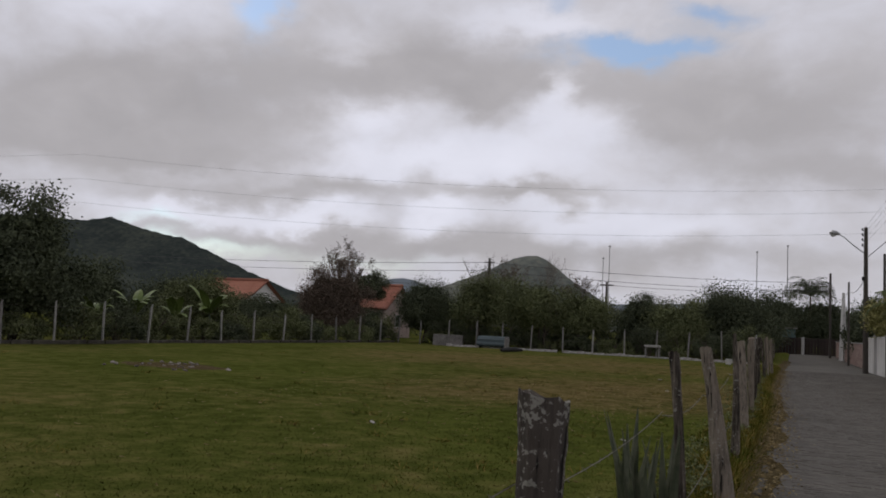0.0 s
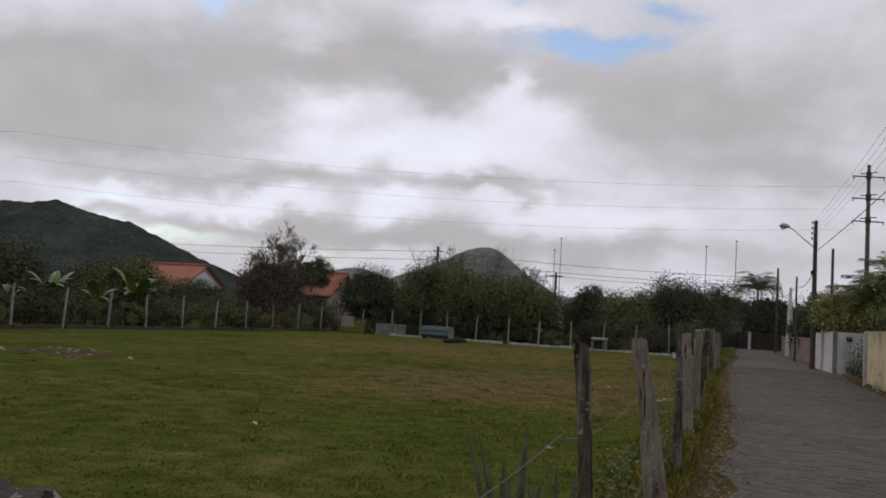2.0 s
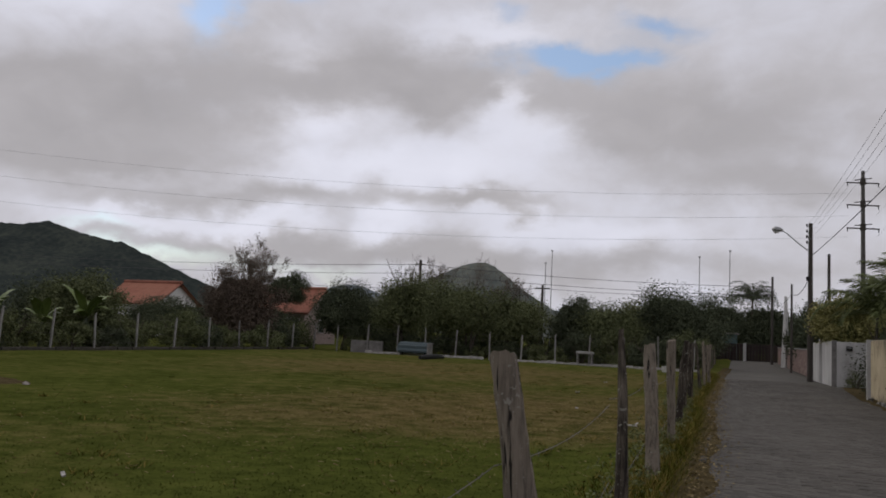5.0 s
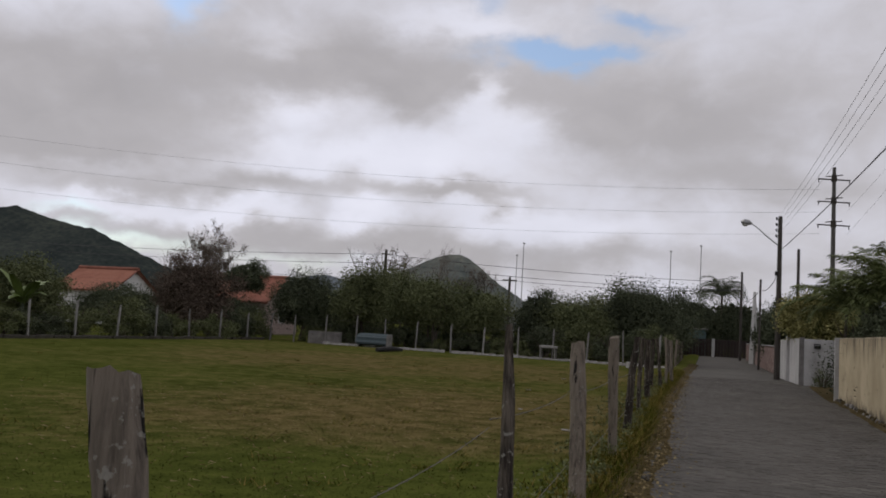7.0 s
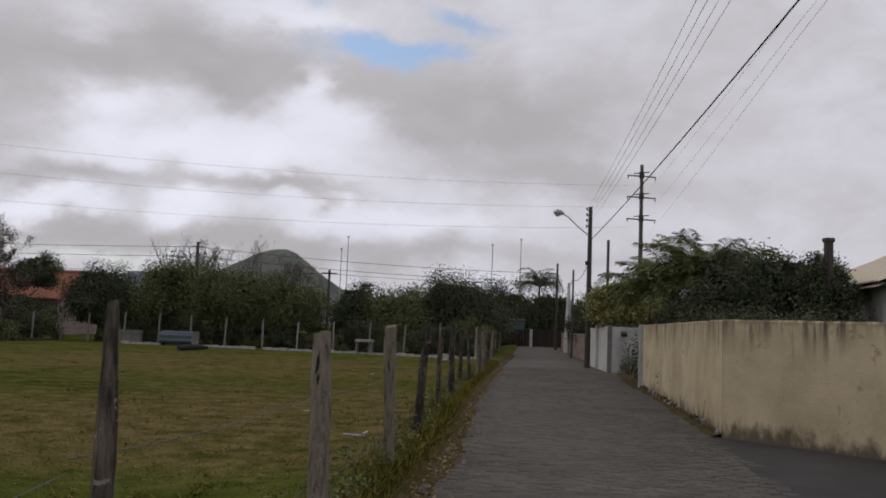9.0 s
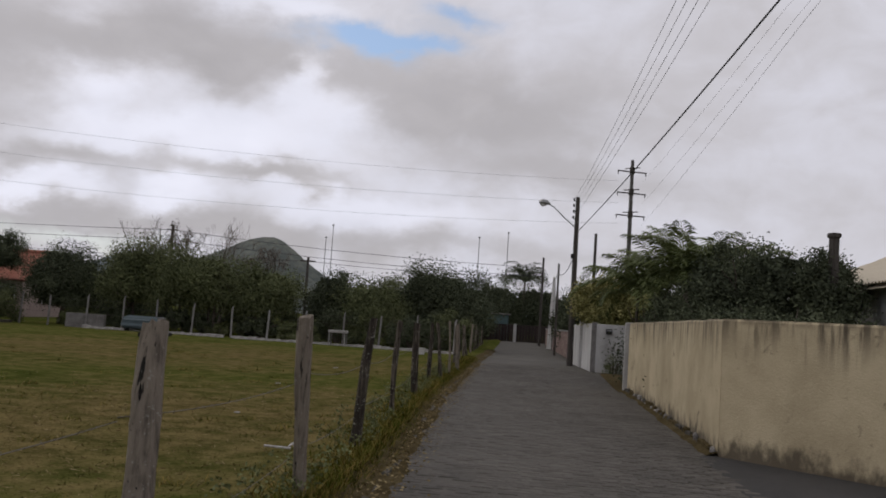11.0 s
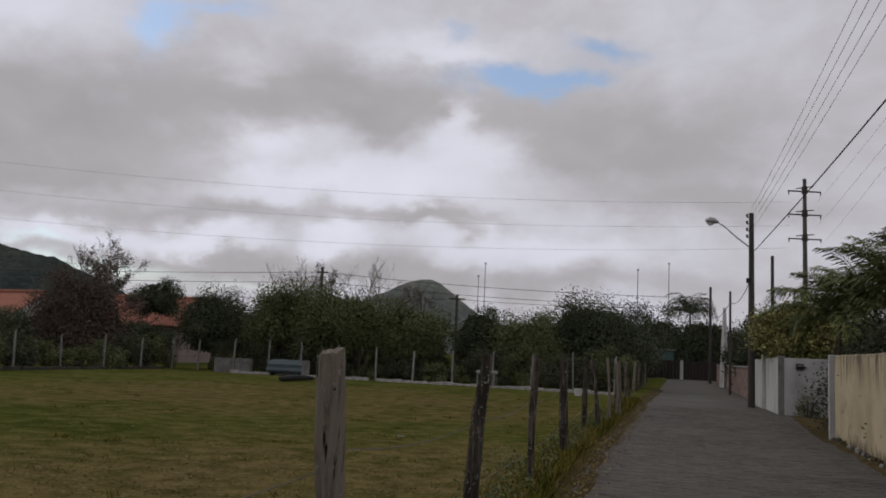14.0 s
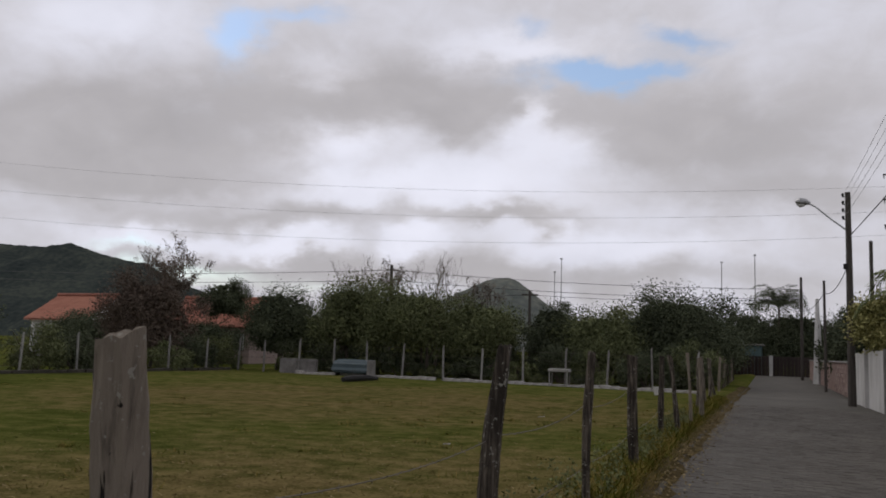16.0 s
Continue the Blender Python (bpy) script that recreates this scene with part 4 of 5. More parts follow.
def street_furniture():
    brick_wall()
    p = pole("lamp_pole", 1.16, 48.6, 7.5, 0.14, 0.09, "darkwood", "dark wooden utility pole with street lamp and insulators", cat="lamp post")
    arm = part("arm", Shape().tube([(0, 0, 6.1), (-0.55, 0, 6.55), (-1.05, 0, 7.02), (-1.3, 0, 7.17)], [0.03, 0.028, 0.025, 0.025], 6), M["metal"], p, "curved grey metal arm")
    part("lamp_head", Shape().tube([(-1.22, 0, 7.15), (-1.38, 0, 7.21), (-1.58, 0, 7.24), (-1.72, 0, 7.22)], [0.05, 0.12, 0.13, 0.06], 10), M["metal"], p, "grey street lamp head")
    part("lens", Shape().tube([(-1.40, 0, 7.12), (-1.55, 0, 7.10), (-1.66, 0, 7.14)], [0.06, 0.09, 0.05], 8), M["white"], p, "pale lamp lens")
    for k in range(4):
        z = 7.35 - 0.27 * k
        part("insulator", Shape().tube([(-0.1, 0, z), (-0.16, 0, z), (-0.16, 0, z + 0.07), (-0.16, 0, z + 0.12)], [0.02, 0.03, 0.05, 0.03], 8), M["black"], p)
    part("transformer_clamp", Shape().box(-0.12, -0.02, 4.85, 0.14, 0.18, 0.2, 0, 0.02), M["black"], p)
    # the steel-armed transmission pole stands well beyond the gate
    t = pole("transmission_pole", 9.67, 126.5, 25.0, 0.36, 0.22, "pole", "tall dark concrete transmission pole with three cross-arms", cat="utility pole")
    for z in (23.4, 20.45, 17.4):
        part("crossarm", Shape().box(0, 0, z, 4.2, 0.16, 0.16, 0.35, 0.02), M["darkwood"], t)
        part("crossarm", Shape().box(0, -0.25, z + 0.45, 2.2, 0.12, 0.12, -0.5, 0.02), M["darkwood"], t)
        part("crossarm_collar", Shape().tube([(0, 0, z - 0.25), (0, 0, z + 0.6)], [0.36, 0.33], 10), M["darkwood"], t)
        for sx in (-2.0, 2.0):
            part("insulator", Shape().tube([(sx * 0.94, sx * 0.34, z), (sx * 0.94, sx * 0.34 - 0.05, z - 0.25), (sx * 0.94, sx * 0.34 - 0.1, z - 0.5)], [0.05, 0.07, 0.04], 6), M["black"], t)
    pole("slim_pole", -0.86, 85, 7.7, 0.12, 0.09, "darkwood", "slim dark wooden pole near the lane's end")
    pole("slim_pole", 0.48, 62, 5.5, 0.07, 0.06, "darkwood", "slim dark pole behind the brick wall")
    c = thing("concrete_obelisk", 0.2, 76, 0, "pale tapering concrete post beside the lane", "post")
    part("shaft", Shape().tube([(0, 0, -0.1), (0, 0, 5.5)], [0.34, 0.10], 4), M["white"], c)
    pole("slim_pole", 2.5, 60, 7.2, 0.10, 0.08, "darkwood", "dark wooden pole behind the shrub")
    f = pole("far_pole", -30.4, 75, 7.9, 0.15, 0.12, "darkwood", "dark wooden pole behind the trees")
    part("crossarm", Shape().box(0, 0, 7.5, 0.9, 0.1, 0.1, 0.4), M["darkwood"], f)
    g = pole("far_pole", -19, 75, 5.9, 0.12, 0.10, "darkwood", "dark wooden pole with a short cross-arm behind the trees")
    part("crossarm", Shape().box(0, 0, 5.6, 1.2, 0.1, 0.12, 0.2), M["darkwood"], g)
    for x, h in ((-36.9, 16.2), (-38.0, 14.1), (-12.45, 15.4), (-7.8, 16.4)):
        m = pole("floodlight_mast", x, 147, h, 0.10, 0.06, "metal", "thin grey floodlight mast beyond the trees", cat="mast")
        part("lamp", Shape().box(0, 0, h + 0.08, 0.35, 0.3, 0.2, 0, 0.03), M["metal"], m)
    # distribution lines past the lamp pole, along the lane, and the transmission lines
    cable("service_cable", [(1.16, 48.6, 5.9), (4.4, 16.0, 7.4), (7, -30, 7.4)], 0.020, "thick black twisted cable strung along the lane", sag=0.2)
    cable("service_cable", [(1.16, 48.6, 5.0), (0.48, 62, 4.9), (-0.86, 85, 5.3)], 0.018, "black cable strung between poles", sag=0.4)
    for k in range(4):
        cable("overhead_wire", [(1.02, 48.6, 7.4 - 0.27 * k), (2.55 + 0.17 * k, 12, 6.9 - 0.02 * k), (4.5, -30, 7)], 0.005, "thin grey overhead wire", "line", 0.25)
    for z, x1, y1 in ((22.1, 13.4, 64.0), (19.1, 12.4, 56.6), (16.1, 10.8, 49.8)):
        k = (x1 - 11.14) / (126.5 - y1)
        cable("transmission_line", [(11.14, 126.5, z), (x1, y1, z), (11.14 + 186 * k, -60, z)], 0.011, "thin grey transmission line", "line", 0.25)
    for z, e in ((22.1, 22.1), (19.1, 18.6), (16.3, 15.2)):
        cable("transmission_line", [(7.95, 126.5, z), (-97.5, 85.8, e + 0.9), (-248, 29, e)], 0.012, "thin grey transmission line", "line", 2.1)
    for dz, dy in ((0, 0), (-0.75, 0.5)):
        cable("overhead_wire", [(-0.86, 85, 6.8 + dz), (-30.4, 75 + dy, 7.5 + dz), (-80, 75, 7.9 + dz)], 0.018, "dark overhead wire behind the trees", "cable", 0.35)
    cable("overhead_wire", [(-0.86, 85, 6.1), (-19, 75, 5.6), (-50, 75, 5.6)], 0.015, "dark overhead wire behind the trees", "cable", 0.3)


street_furniture()


def lane_end():
    g = thing("dark_gate", -3.0, 97, 0, "dark boarded gate closing the lane", "gate")
    me = Shape().box(0, 0, 0.85, 0.28, 0.04, 1.75, 0, 0.006).mesh("board", M["gatewood"])
    for i in range(26):
        o = part("board", me, None, g)
        o.location = (-3.9 + i * 0.3, 0.01 * math.sin(i * 3), 0)
    part("rail", Shape().box(0, 0.05, 1.4, 7.9, 0.06, 0.1), M["gatewood"], g)
    p = thing("gate_post", -3.55, 96.6, 0, "white concrete gate post at the lane's end", "post")
    part("shaft", Shape().box(0, 0, 0.85, 0.28, 0.28, 1.9, 0, 0.03), M["white"], p)


lane_end()


# ---- houses ----
def tiled_roof(house, x0, x1, y0, y1, z0, z1, ridge, mat, axis="x", over=0.4):
    """Gable roof with the ridge along x; rows of half-round tiles as ribs."""
    ym = (y0 + y1) / 2
    for sg, ye in ((-1, y0 - over), (1, y1 + over)):
        n = int((x1 - x0 + 2 * over) / 0.055)
        rows = []
        for k in range(13):
            q = k / 12
            row = []
            for i in range(n + 1):
                x = x0 - over + i * (x1 - x0 + 2 * over) / n
                row.append((x, ym + (ye - ym) * q, z1 + (z0 - z1) * q + 0.035 * math.sin(x * 28.5) + (0.02 if k % 2 else 0.0) - 0.03 * math.sin(math.pi * q)))
            rows.append(row)
        s = Shape().grid(rows)
        s.grid([[(x, y, z - 0.12) for x, y, z in (r[0], r[-1])] for r in rows])
        part("roof", s, M[mat], house)
    part("ridge_tiles", Shape().tube([(x0 - over, ym, z1 + 0.03), (x1 + over, ym, z1 + 0.03)], [0.16, 0.16], 8), M[mat], house)


def house(name, x, y, rz, w, d, h, top, wall, roof, label, windows=()):
    t = thing(name, x, y, 0, label, "house", rz=rz)
    s = Shape()
    hw, hd = w / 2, d / 2
    s.quad((-hw, -hd, -0.1), (hw, -hd, -0.1), (hw, -hd, h), (-hw, -hd, h))
    s.quad((hw, hd, -0.1), (-hw, hd, -0.1), (-hw, hd, h), (hw, hd, h))
    s.quad((hw, -hd, -0.1), (hw, hd, -0.1), (hw, hd, h), (hw, 0, top - 0.05), (hw, -hd, h))
    s.quad((-hw, hd, -0.1), (-hw, -hd, -0.1), (-hw, -hd, h), (-hw, 0, top - 0.05), (-hw, hd, h))
    part("wall", s, M[wall], t)
    tiled_roof(t, -hw, hw, -hd, hd, h - 0.15, top, 0, roof)
    for face, a, z, ww, hh in windows:
        o = new("window")
        o.parent = t
        o.matrix_basis = {"front": pose(a, -hd, z), "right": pose(hw, a, z, 0, 0, 90), "left": pose(-hw, a, z, 0, 0, -90)}[face]
        part("frame", Shape().box(0, -0.03, 0, ww + 0.14, 0.08, hh + 0.14, 0, 0.01), M["white"], o)
        part("pane", Shape().box(0, -0.075, 0, ww, 0.012, hh), M["glass"], o)
    return t


house("house", -52.6, 66, 0, 5.6, 5.5, 2.95, 4.75, "limewhite", "rooftile", "white house with an orange clay tile gable roof", [("right", -1.0, 1.7, 0.9, 1.0), ("front", 1.6, 1.5, 1.0, 1.0)])
house("house", -39.8, 67.5, 8, 7.0, 7.0, 2.7, 4.65, "pinkwall", "rooftile", "low house with a red clay tile roof among trees", [("front", 2.5, 1.5, 1.0, 1.0), ("right", 0, 1.5, 1.0, 1.0)])
h = house("house", 12.5, 36.0, 90, 9.0, 8.4, 3.35, 5.2, "white", "creamtile", "white house with a cream tile roof behind the wall", [("left", 3.0, 2.3, 0.8, 1.1), ("front", -2.5, 2.2, 1.0, 1.0)])
ch = thing("chimney", 7.05, 32.2, 3.2, "dark square chimney with a flat cap beside the roof", "chimney")
part("flue", Shape().box(0, 0, 0.45, 0.17, 0.17, 1.3, 0.3, 0.02), M["darkwood"], ch)
part("cap", Shape().box(0, 0, 1.1, 0.23, 0.23, 0.12, 0.3, 0.02), M["darkwood"], ch)
house("house", 6.5, 70, 90, 12, 6, 2.8, 4.2, "pinkwall", "creamtile", "low pale house behind the brick wall")


# ---- hills ----
hill("backdrop_hill_west", [(-1500, 70), (-1150, 120), (-900, 95), (-797, 93), (-674, 85), (-640, 88), (-600, 77), (-543, 66), (-497, 48), (-434, 25), (-380, 8), (-330, 0)], 600, 170, "hill", "dark wooded hill slope", 1)
# north and far hills look misty through their pale colours alone
hill("backdrop_hill_north", [(-520, 0), (-440, 38), (-382, 57), (-350, 71), (-336, 77), (-320, 80.5), (-306, 80.5), (-296, 75.5), (-278, 62), (-262, 50), (-225, 28), (-170, 5), (-140, 0)], 900, 160, "farhill", "rocky hill with haze painted into its pale green", 2, 0.5)
hill("backdrop_hill_far", [(-1300, 10), (-850, 25), (-760, 45), (-690, 70), (-650, 72), (-600, 56), (-540, 52), (-480, 50), (-300, 40), (-200, 44), (-120, 44), (-60, 42), (-20, 40), (40, 34), (200, 40), (400, 70), (700, 70), (1200, 60)], 1250, 200, "farther", "far hills with haze painted into their blue-grey", 3, 0.6, 20)


# ---- trees and shrubs behind the fences ----
tree("leafy_tree", -31.2, 24.5, 6.6, 6.4, "leaf", "dense dark green tree beside the boundary fence", 11, 9000, 0.17, 0.1, 0.16)
tree("leafy_tree", -34.5, 19.0, 6.8, 7.0, "leaf", "dense dark green tree beside the boundary fence", 12, 7000, 0.18, 0.1, 0.16)
tree("leafy_tree", -32.5, 51.0, 5.5, 6.2, "leaf_red", "broad tree with dull reddish brown leaves", 13, 11000, 0.13, 0.12, 0.16, clumps=40)
bare_tree(-32.9, 51.8, 7.0, 36, "tall sparse tree with dull reddish brown leaves", 7, 0.12, 0.75, "leaf_red", 7)
bare_tree(-31.8, 52.4, 6.4, 31, "half-bare tree with reddish twigs", 7, 0.11, 0.75, "leaf_red", 2)
tree("leafy_tree", -35.7, 61.5, 6.1, 3.6, "leaf", "small round dark tree over a red roof", 14, 3600, 0.13, 0.5, 0.10, clumps=16)
tree("leafy_tree", -28.0, 56.5, 5.3, 5.4, "leaf", "dense dark rounded tree behind the fence", 15, 7500, 0.13, 0.12, 0.12)
bare_tree(-24.9, 58.3, 7.5, 33, spread=0.72)
bare_tree(-20.0, 60.5, 6.7, 34, spread=0.75)
bare_tree(-22.7, 60.5, 6.5, 35, spread=0.75, foliage="leaf_red", per_tip=2)
bare_tree(-17.9, 60.8, 6.3, 37, spread=0.75, foliage="leaf_red", per_tip=2)
tree("leafy_tree", -23.4, 57.0, 5.5, 6.0, "leaf_mid", "broad leafy orchard tree behind the fence", 16, 8500, 0.14, 0.2, 0.11, stems=2)
tree("leafy_tree", -19.6, 56.6, 5.2, 6.0, "leaf_mid", "broad leafy orchard tree behind the fence", 17, 8500, 0.15, 0.22, 0.11, stems=2)
tree("leafy_tree", -16.0, 57.2, 4.6, 5.2, "leaf_mid", "leafy orchard tree behind the fence", 18, 6500, 0.14, 0.2, 0.10, stems=2)
tree("leafy_tree", -12.7, 59.0, 4.7, 3.2, "leaf", "small round dark tree behind the fence", 19, 4200, 0.12, 0.15, 0.09)
tree("leafy_tree", -10.0, 58.5, 4.1, 5.4, "leaf_mid", "low leafy tree behind the fence", 20, 5200, 0.13, 0.1, 0.09)
tree("leafy_tree", -6.9, 62.0, 5.4, 7.4, "leaf", "broad dense dark tree beside the lane", 21, 14000, 0.14, 0.1, 0.14, clumps=34)
tree("leafy_tree", -7.2, 71.0, 5.2, 5.0, "leaf", "dense dark tree beside the lane", 22, 6500, 0.15, 0.06, 0.14)
tree("leafy_tree", -13.5, 72.0, 4.4, 8.0, "leaf_mid", "low leafy tree behind the field", 23, 6000, 0.17, 0.1, 0.14)
tree("leafy_tree", -9.0, 80.0, 5.3, 9.0, "leaf", "dense dark tree behind the lane's end", 24, 6000, 0.2, 0.05, 0.16)
tree("leafy_tree", -1.5, 103.0, 7.0, 9.0, "leaf", "dense dark tree behind the lane's end", 25, 6000, 0.22, 0.05, 0.16)
tree("leafy_tree", 4.5, 97.0, 7.0, 7.0, "leaf", "dense dark tree behind the lane's end", 26, 5000, 0.22, 0.05, 0.16)
tree("leafy_tree", -47.0, 60.0, 3.3, 6.5, "leaf", "low dark tree before the white house", 38, 6000, 0.15, 0.04, 0.12)
tree("leafy_tree", -42.5, 58.0, 3.2, 6.5, "leaf", "low dark tree before the white house", 27, 6000, 0.16, 0.05, 0.14)
tree("leafy_tree", -33.5, 38.5, 3.9, 5.0, "leaf_mid", "leafy tree behind the boundary fence", 28, 6000, 0.15, 0.1, 0.11)
tree("leafy_tree", -36.5, 33.0, 4.2, 6.0, "leaf", "dark leafy tree behind the boundary fence", 29, 6000, 0.16, 0.1, 0.11)
tree("leafy_tree", -40.0, 44.0, 4.4, 7.0, "leaf", "dark leafy tree behind the boundary fence", 30, 6000, 0.17, 0.1, 0.12)
for i, (x, y, hh, w) in enumerate(((-10, 98, 6.0, 10), (-19, 92, 5.6, 10), (4, 110, 7.6, 10), (9, 90, 6.0, 8), (9.5, 78, 5.5, 7), (-28, 88, 5.5, 11), (-9.6, 90, 6.4, 7), (3.6, 84, 5.0, 5), (6.8, 62, 5.0, 6), (-40, 84, 5.5, 12), (2.6, 66, 4.6, 4.6), (2.2, 74, 4.8, 4.6), (-6.5, 108, 7.6, 9))):
    tree("leafy_tree", x, y, hh, w, "leaf", "dense dark tree in the distance", 130 + i, 4200, 0.24, 0.02, 0.16)
sh = thing("shed", -5.6, 98.5, 0, "pale teal painted shed behind the gate", "shed")
part("wall", Shape().box(0, 0, 1.3, 2.4, 2.0, 2.7, 0, 0.02), M["teal"], sh)
part("roof", Shape().box(0, 0, 2.72, 2.8, 2.5, 0.12, 0, 0.02), M["concrete"], sh)
palm(-3.1, 101.5, 6.3, 3.4, 41, "dark coconut palm behind the lane's end", 36, mat="leaf", rise=1.1, bend=(80, 140))
for i, (x, y, hh) in enumerate(((-30.4, 30.4, 2.5), (-30.8, 33.6, 2.2), (-31.2, 36.6, 2.9), (-30.3, 28.0, 2.1))):
    banana_plant(x, y, hh, 50 + i)
tree("leafy_tree", -36.3, 60.2, 3.2, 5.0, "leaf", "low dark tree before a red-roofed house", 39, 5000, 0.14, 0.04, 0.11)
# undergrowth along the far side of the fences
for i in range(17):
    y = 14 + i * 2.5
    bush("shrub", -30.0 - 0.5 * math.sin(i * 2.1), y, 3.2, 2.4, 1.7 + 0.4 * math.sin(i * 1.3), "leaf_mid" if i % 3 else "leaf", "low dark undergrowth shrub behind the fence", 70 + i, 2600, 0.12, "undergrowth")
for i in range(11):
    x = -26.5 + i * 2.15
    bush("shrub", x, 56.4 + 0.4 * math.sin(i * 1.9), 3.0, 2.6, (2.1 if i > 6 else 1.15) + 0.25 * math.sin(i * 2.7), "leaf" if i % 2 else "leaf_mid", "low dark undergrowth shrub behind the fence", 90 + i, 2400, 0.12, "undergrowth")
for i in range(9):
    bush("shrub", -27.5 + 2.3 * i, 60.6 + 0.5 * math.sin(i * 2.3), 3.2, 2.2, 1.75 + 0.3 * math.sin(i * 1.7), "leaf", "low dark undergrowth shrub under the trees", 210 + i, 2200, 0.13, "undergrowth")
for i in range(7):
    bush("shrub", -5.7 - 0.30 * i, 56.5 + 5.5 * i, 3.0, 3.6, 2.0 + 0.3 * math.sin(i), "leaf", "dense dark hedge shrub beside the lane", 110 + i, 3000, 0.14, "hedge by the lane")
# garden behind the beige wall
for i, (x, y, th) in enumerate(((2.85, 37.4, 2.7), (3.5, 37.8, 3.0), (4.0, 36.2, 3.15), (4.7, 36.4, 3.25), (5.4, 35.9, 2.9))):
    palm(x, y, th, 2.25, 42 + 5 * i, "feathery green palm behind the garden wall", 20, mat="palm", rise=1.15, slim=0.5, bend=(55, 115), lift=(22, 76))
bush("shrub", 3.5, 37.0, 2.6, 2.2, 3.4, "leaf", "dense dark shrub under the palms", 56, 3200, 0.09, "garden shrubs")
bush("shrub", 5.0, 39.6, 2.8, 2.4, 3.3, "leaf", "dense dark shrub under the palms", 58, 4500, 0.10, "garden shrubs")
tree("leafy_tree", 4.7, 33.8, 4.35, 3.2, "leaf", "dense dark garden tree behind the wall", 44, 6500, 0.10, 0.2, 0.09, group="garden trees")
tree("leafy_tree", 6.3, 34.2, 4.85, 4.0, "leaf", "dense dark garden tree behind the wall", 45, 8500, 0.10, 0.2, 0.09, group="garden trees")
tree("leafy_tree", 7.0, 32.6, 4.4, 2.2, "leaf", "dark garden tree behind the wall", 46, 3500, 0.10, 0.2, 0.08, group="garden trees")
for i, (x, y, w, hh) in enumerate(((3.9, 31.6, 2.2, 2.6), (4.3, 28.8, 2.6, 2.4), (5.4, 30.0, 2.6, 2.9), (5.4, 26.4, 2.4, 2.2), (3.7, 34.0, 2.0, 2.7), (6.6, 30.4, 2.2, 2.5))):
    bush("shrub", x, y, w, 2.8, hh, "leaf", "dense dark shrub behind the garden wall", 60 + i, 4800, 0.095, "garden shrubs")
tree("golden_shrub", 2.75, 46.9, 4.05, 3.5, "leaf_yellow", "yellow-green shrub over a white wall", 49, 11000, 0.15, 0.47, 0.09, group="garden shrubs", clumps=64)
bush("shrub", 2.75, 44.1, 0.8, 0.5, 0.75, "leaf_mid", "small green weed at the foot of a white wall", 57, 260, 0.07, "weeds by the wall")
bush("shrub", 4.8, 43.2, 2.6, 2.6, 3.4, "leaf", "dense dark shrub beside the golden shrub", 59, 4500, 0.12, "garden shrubs")


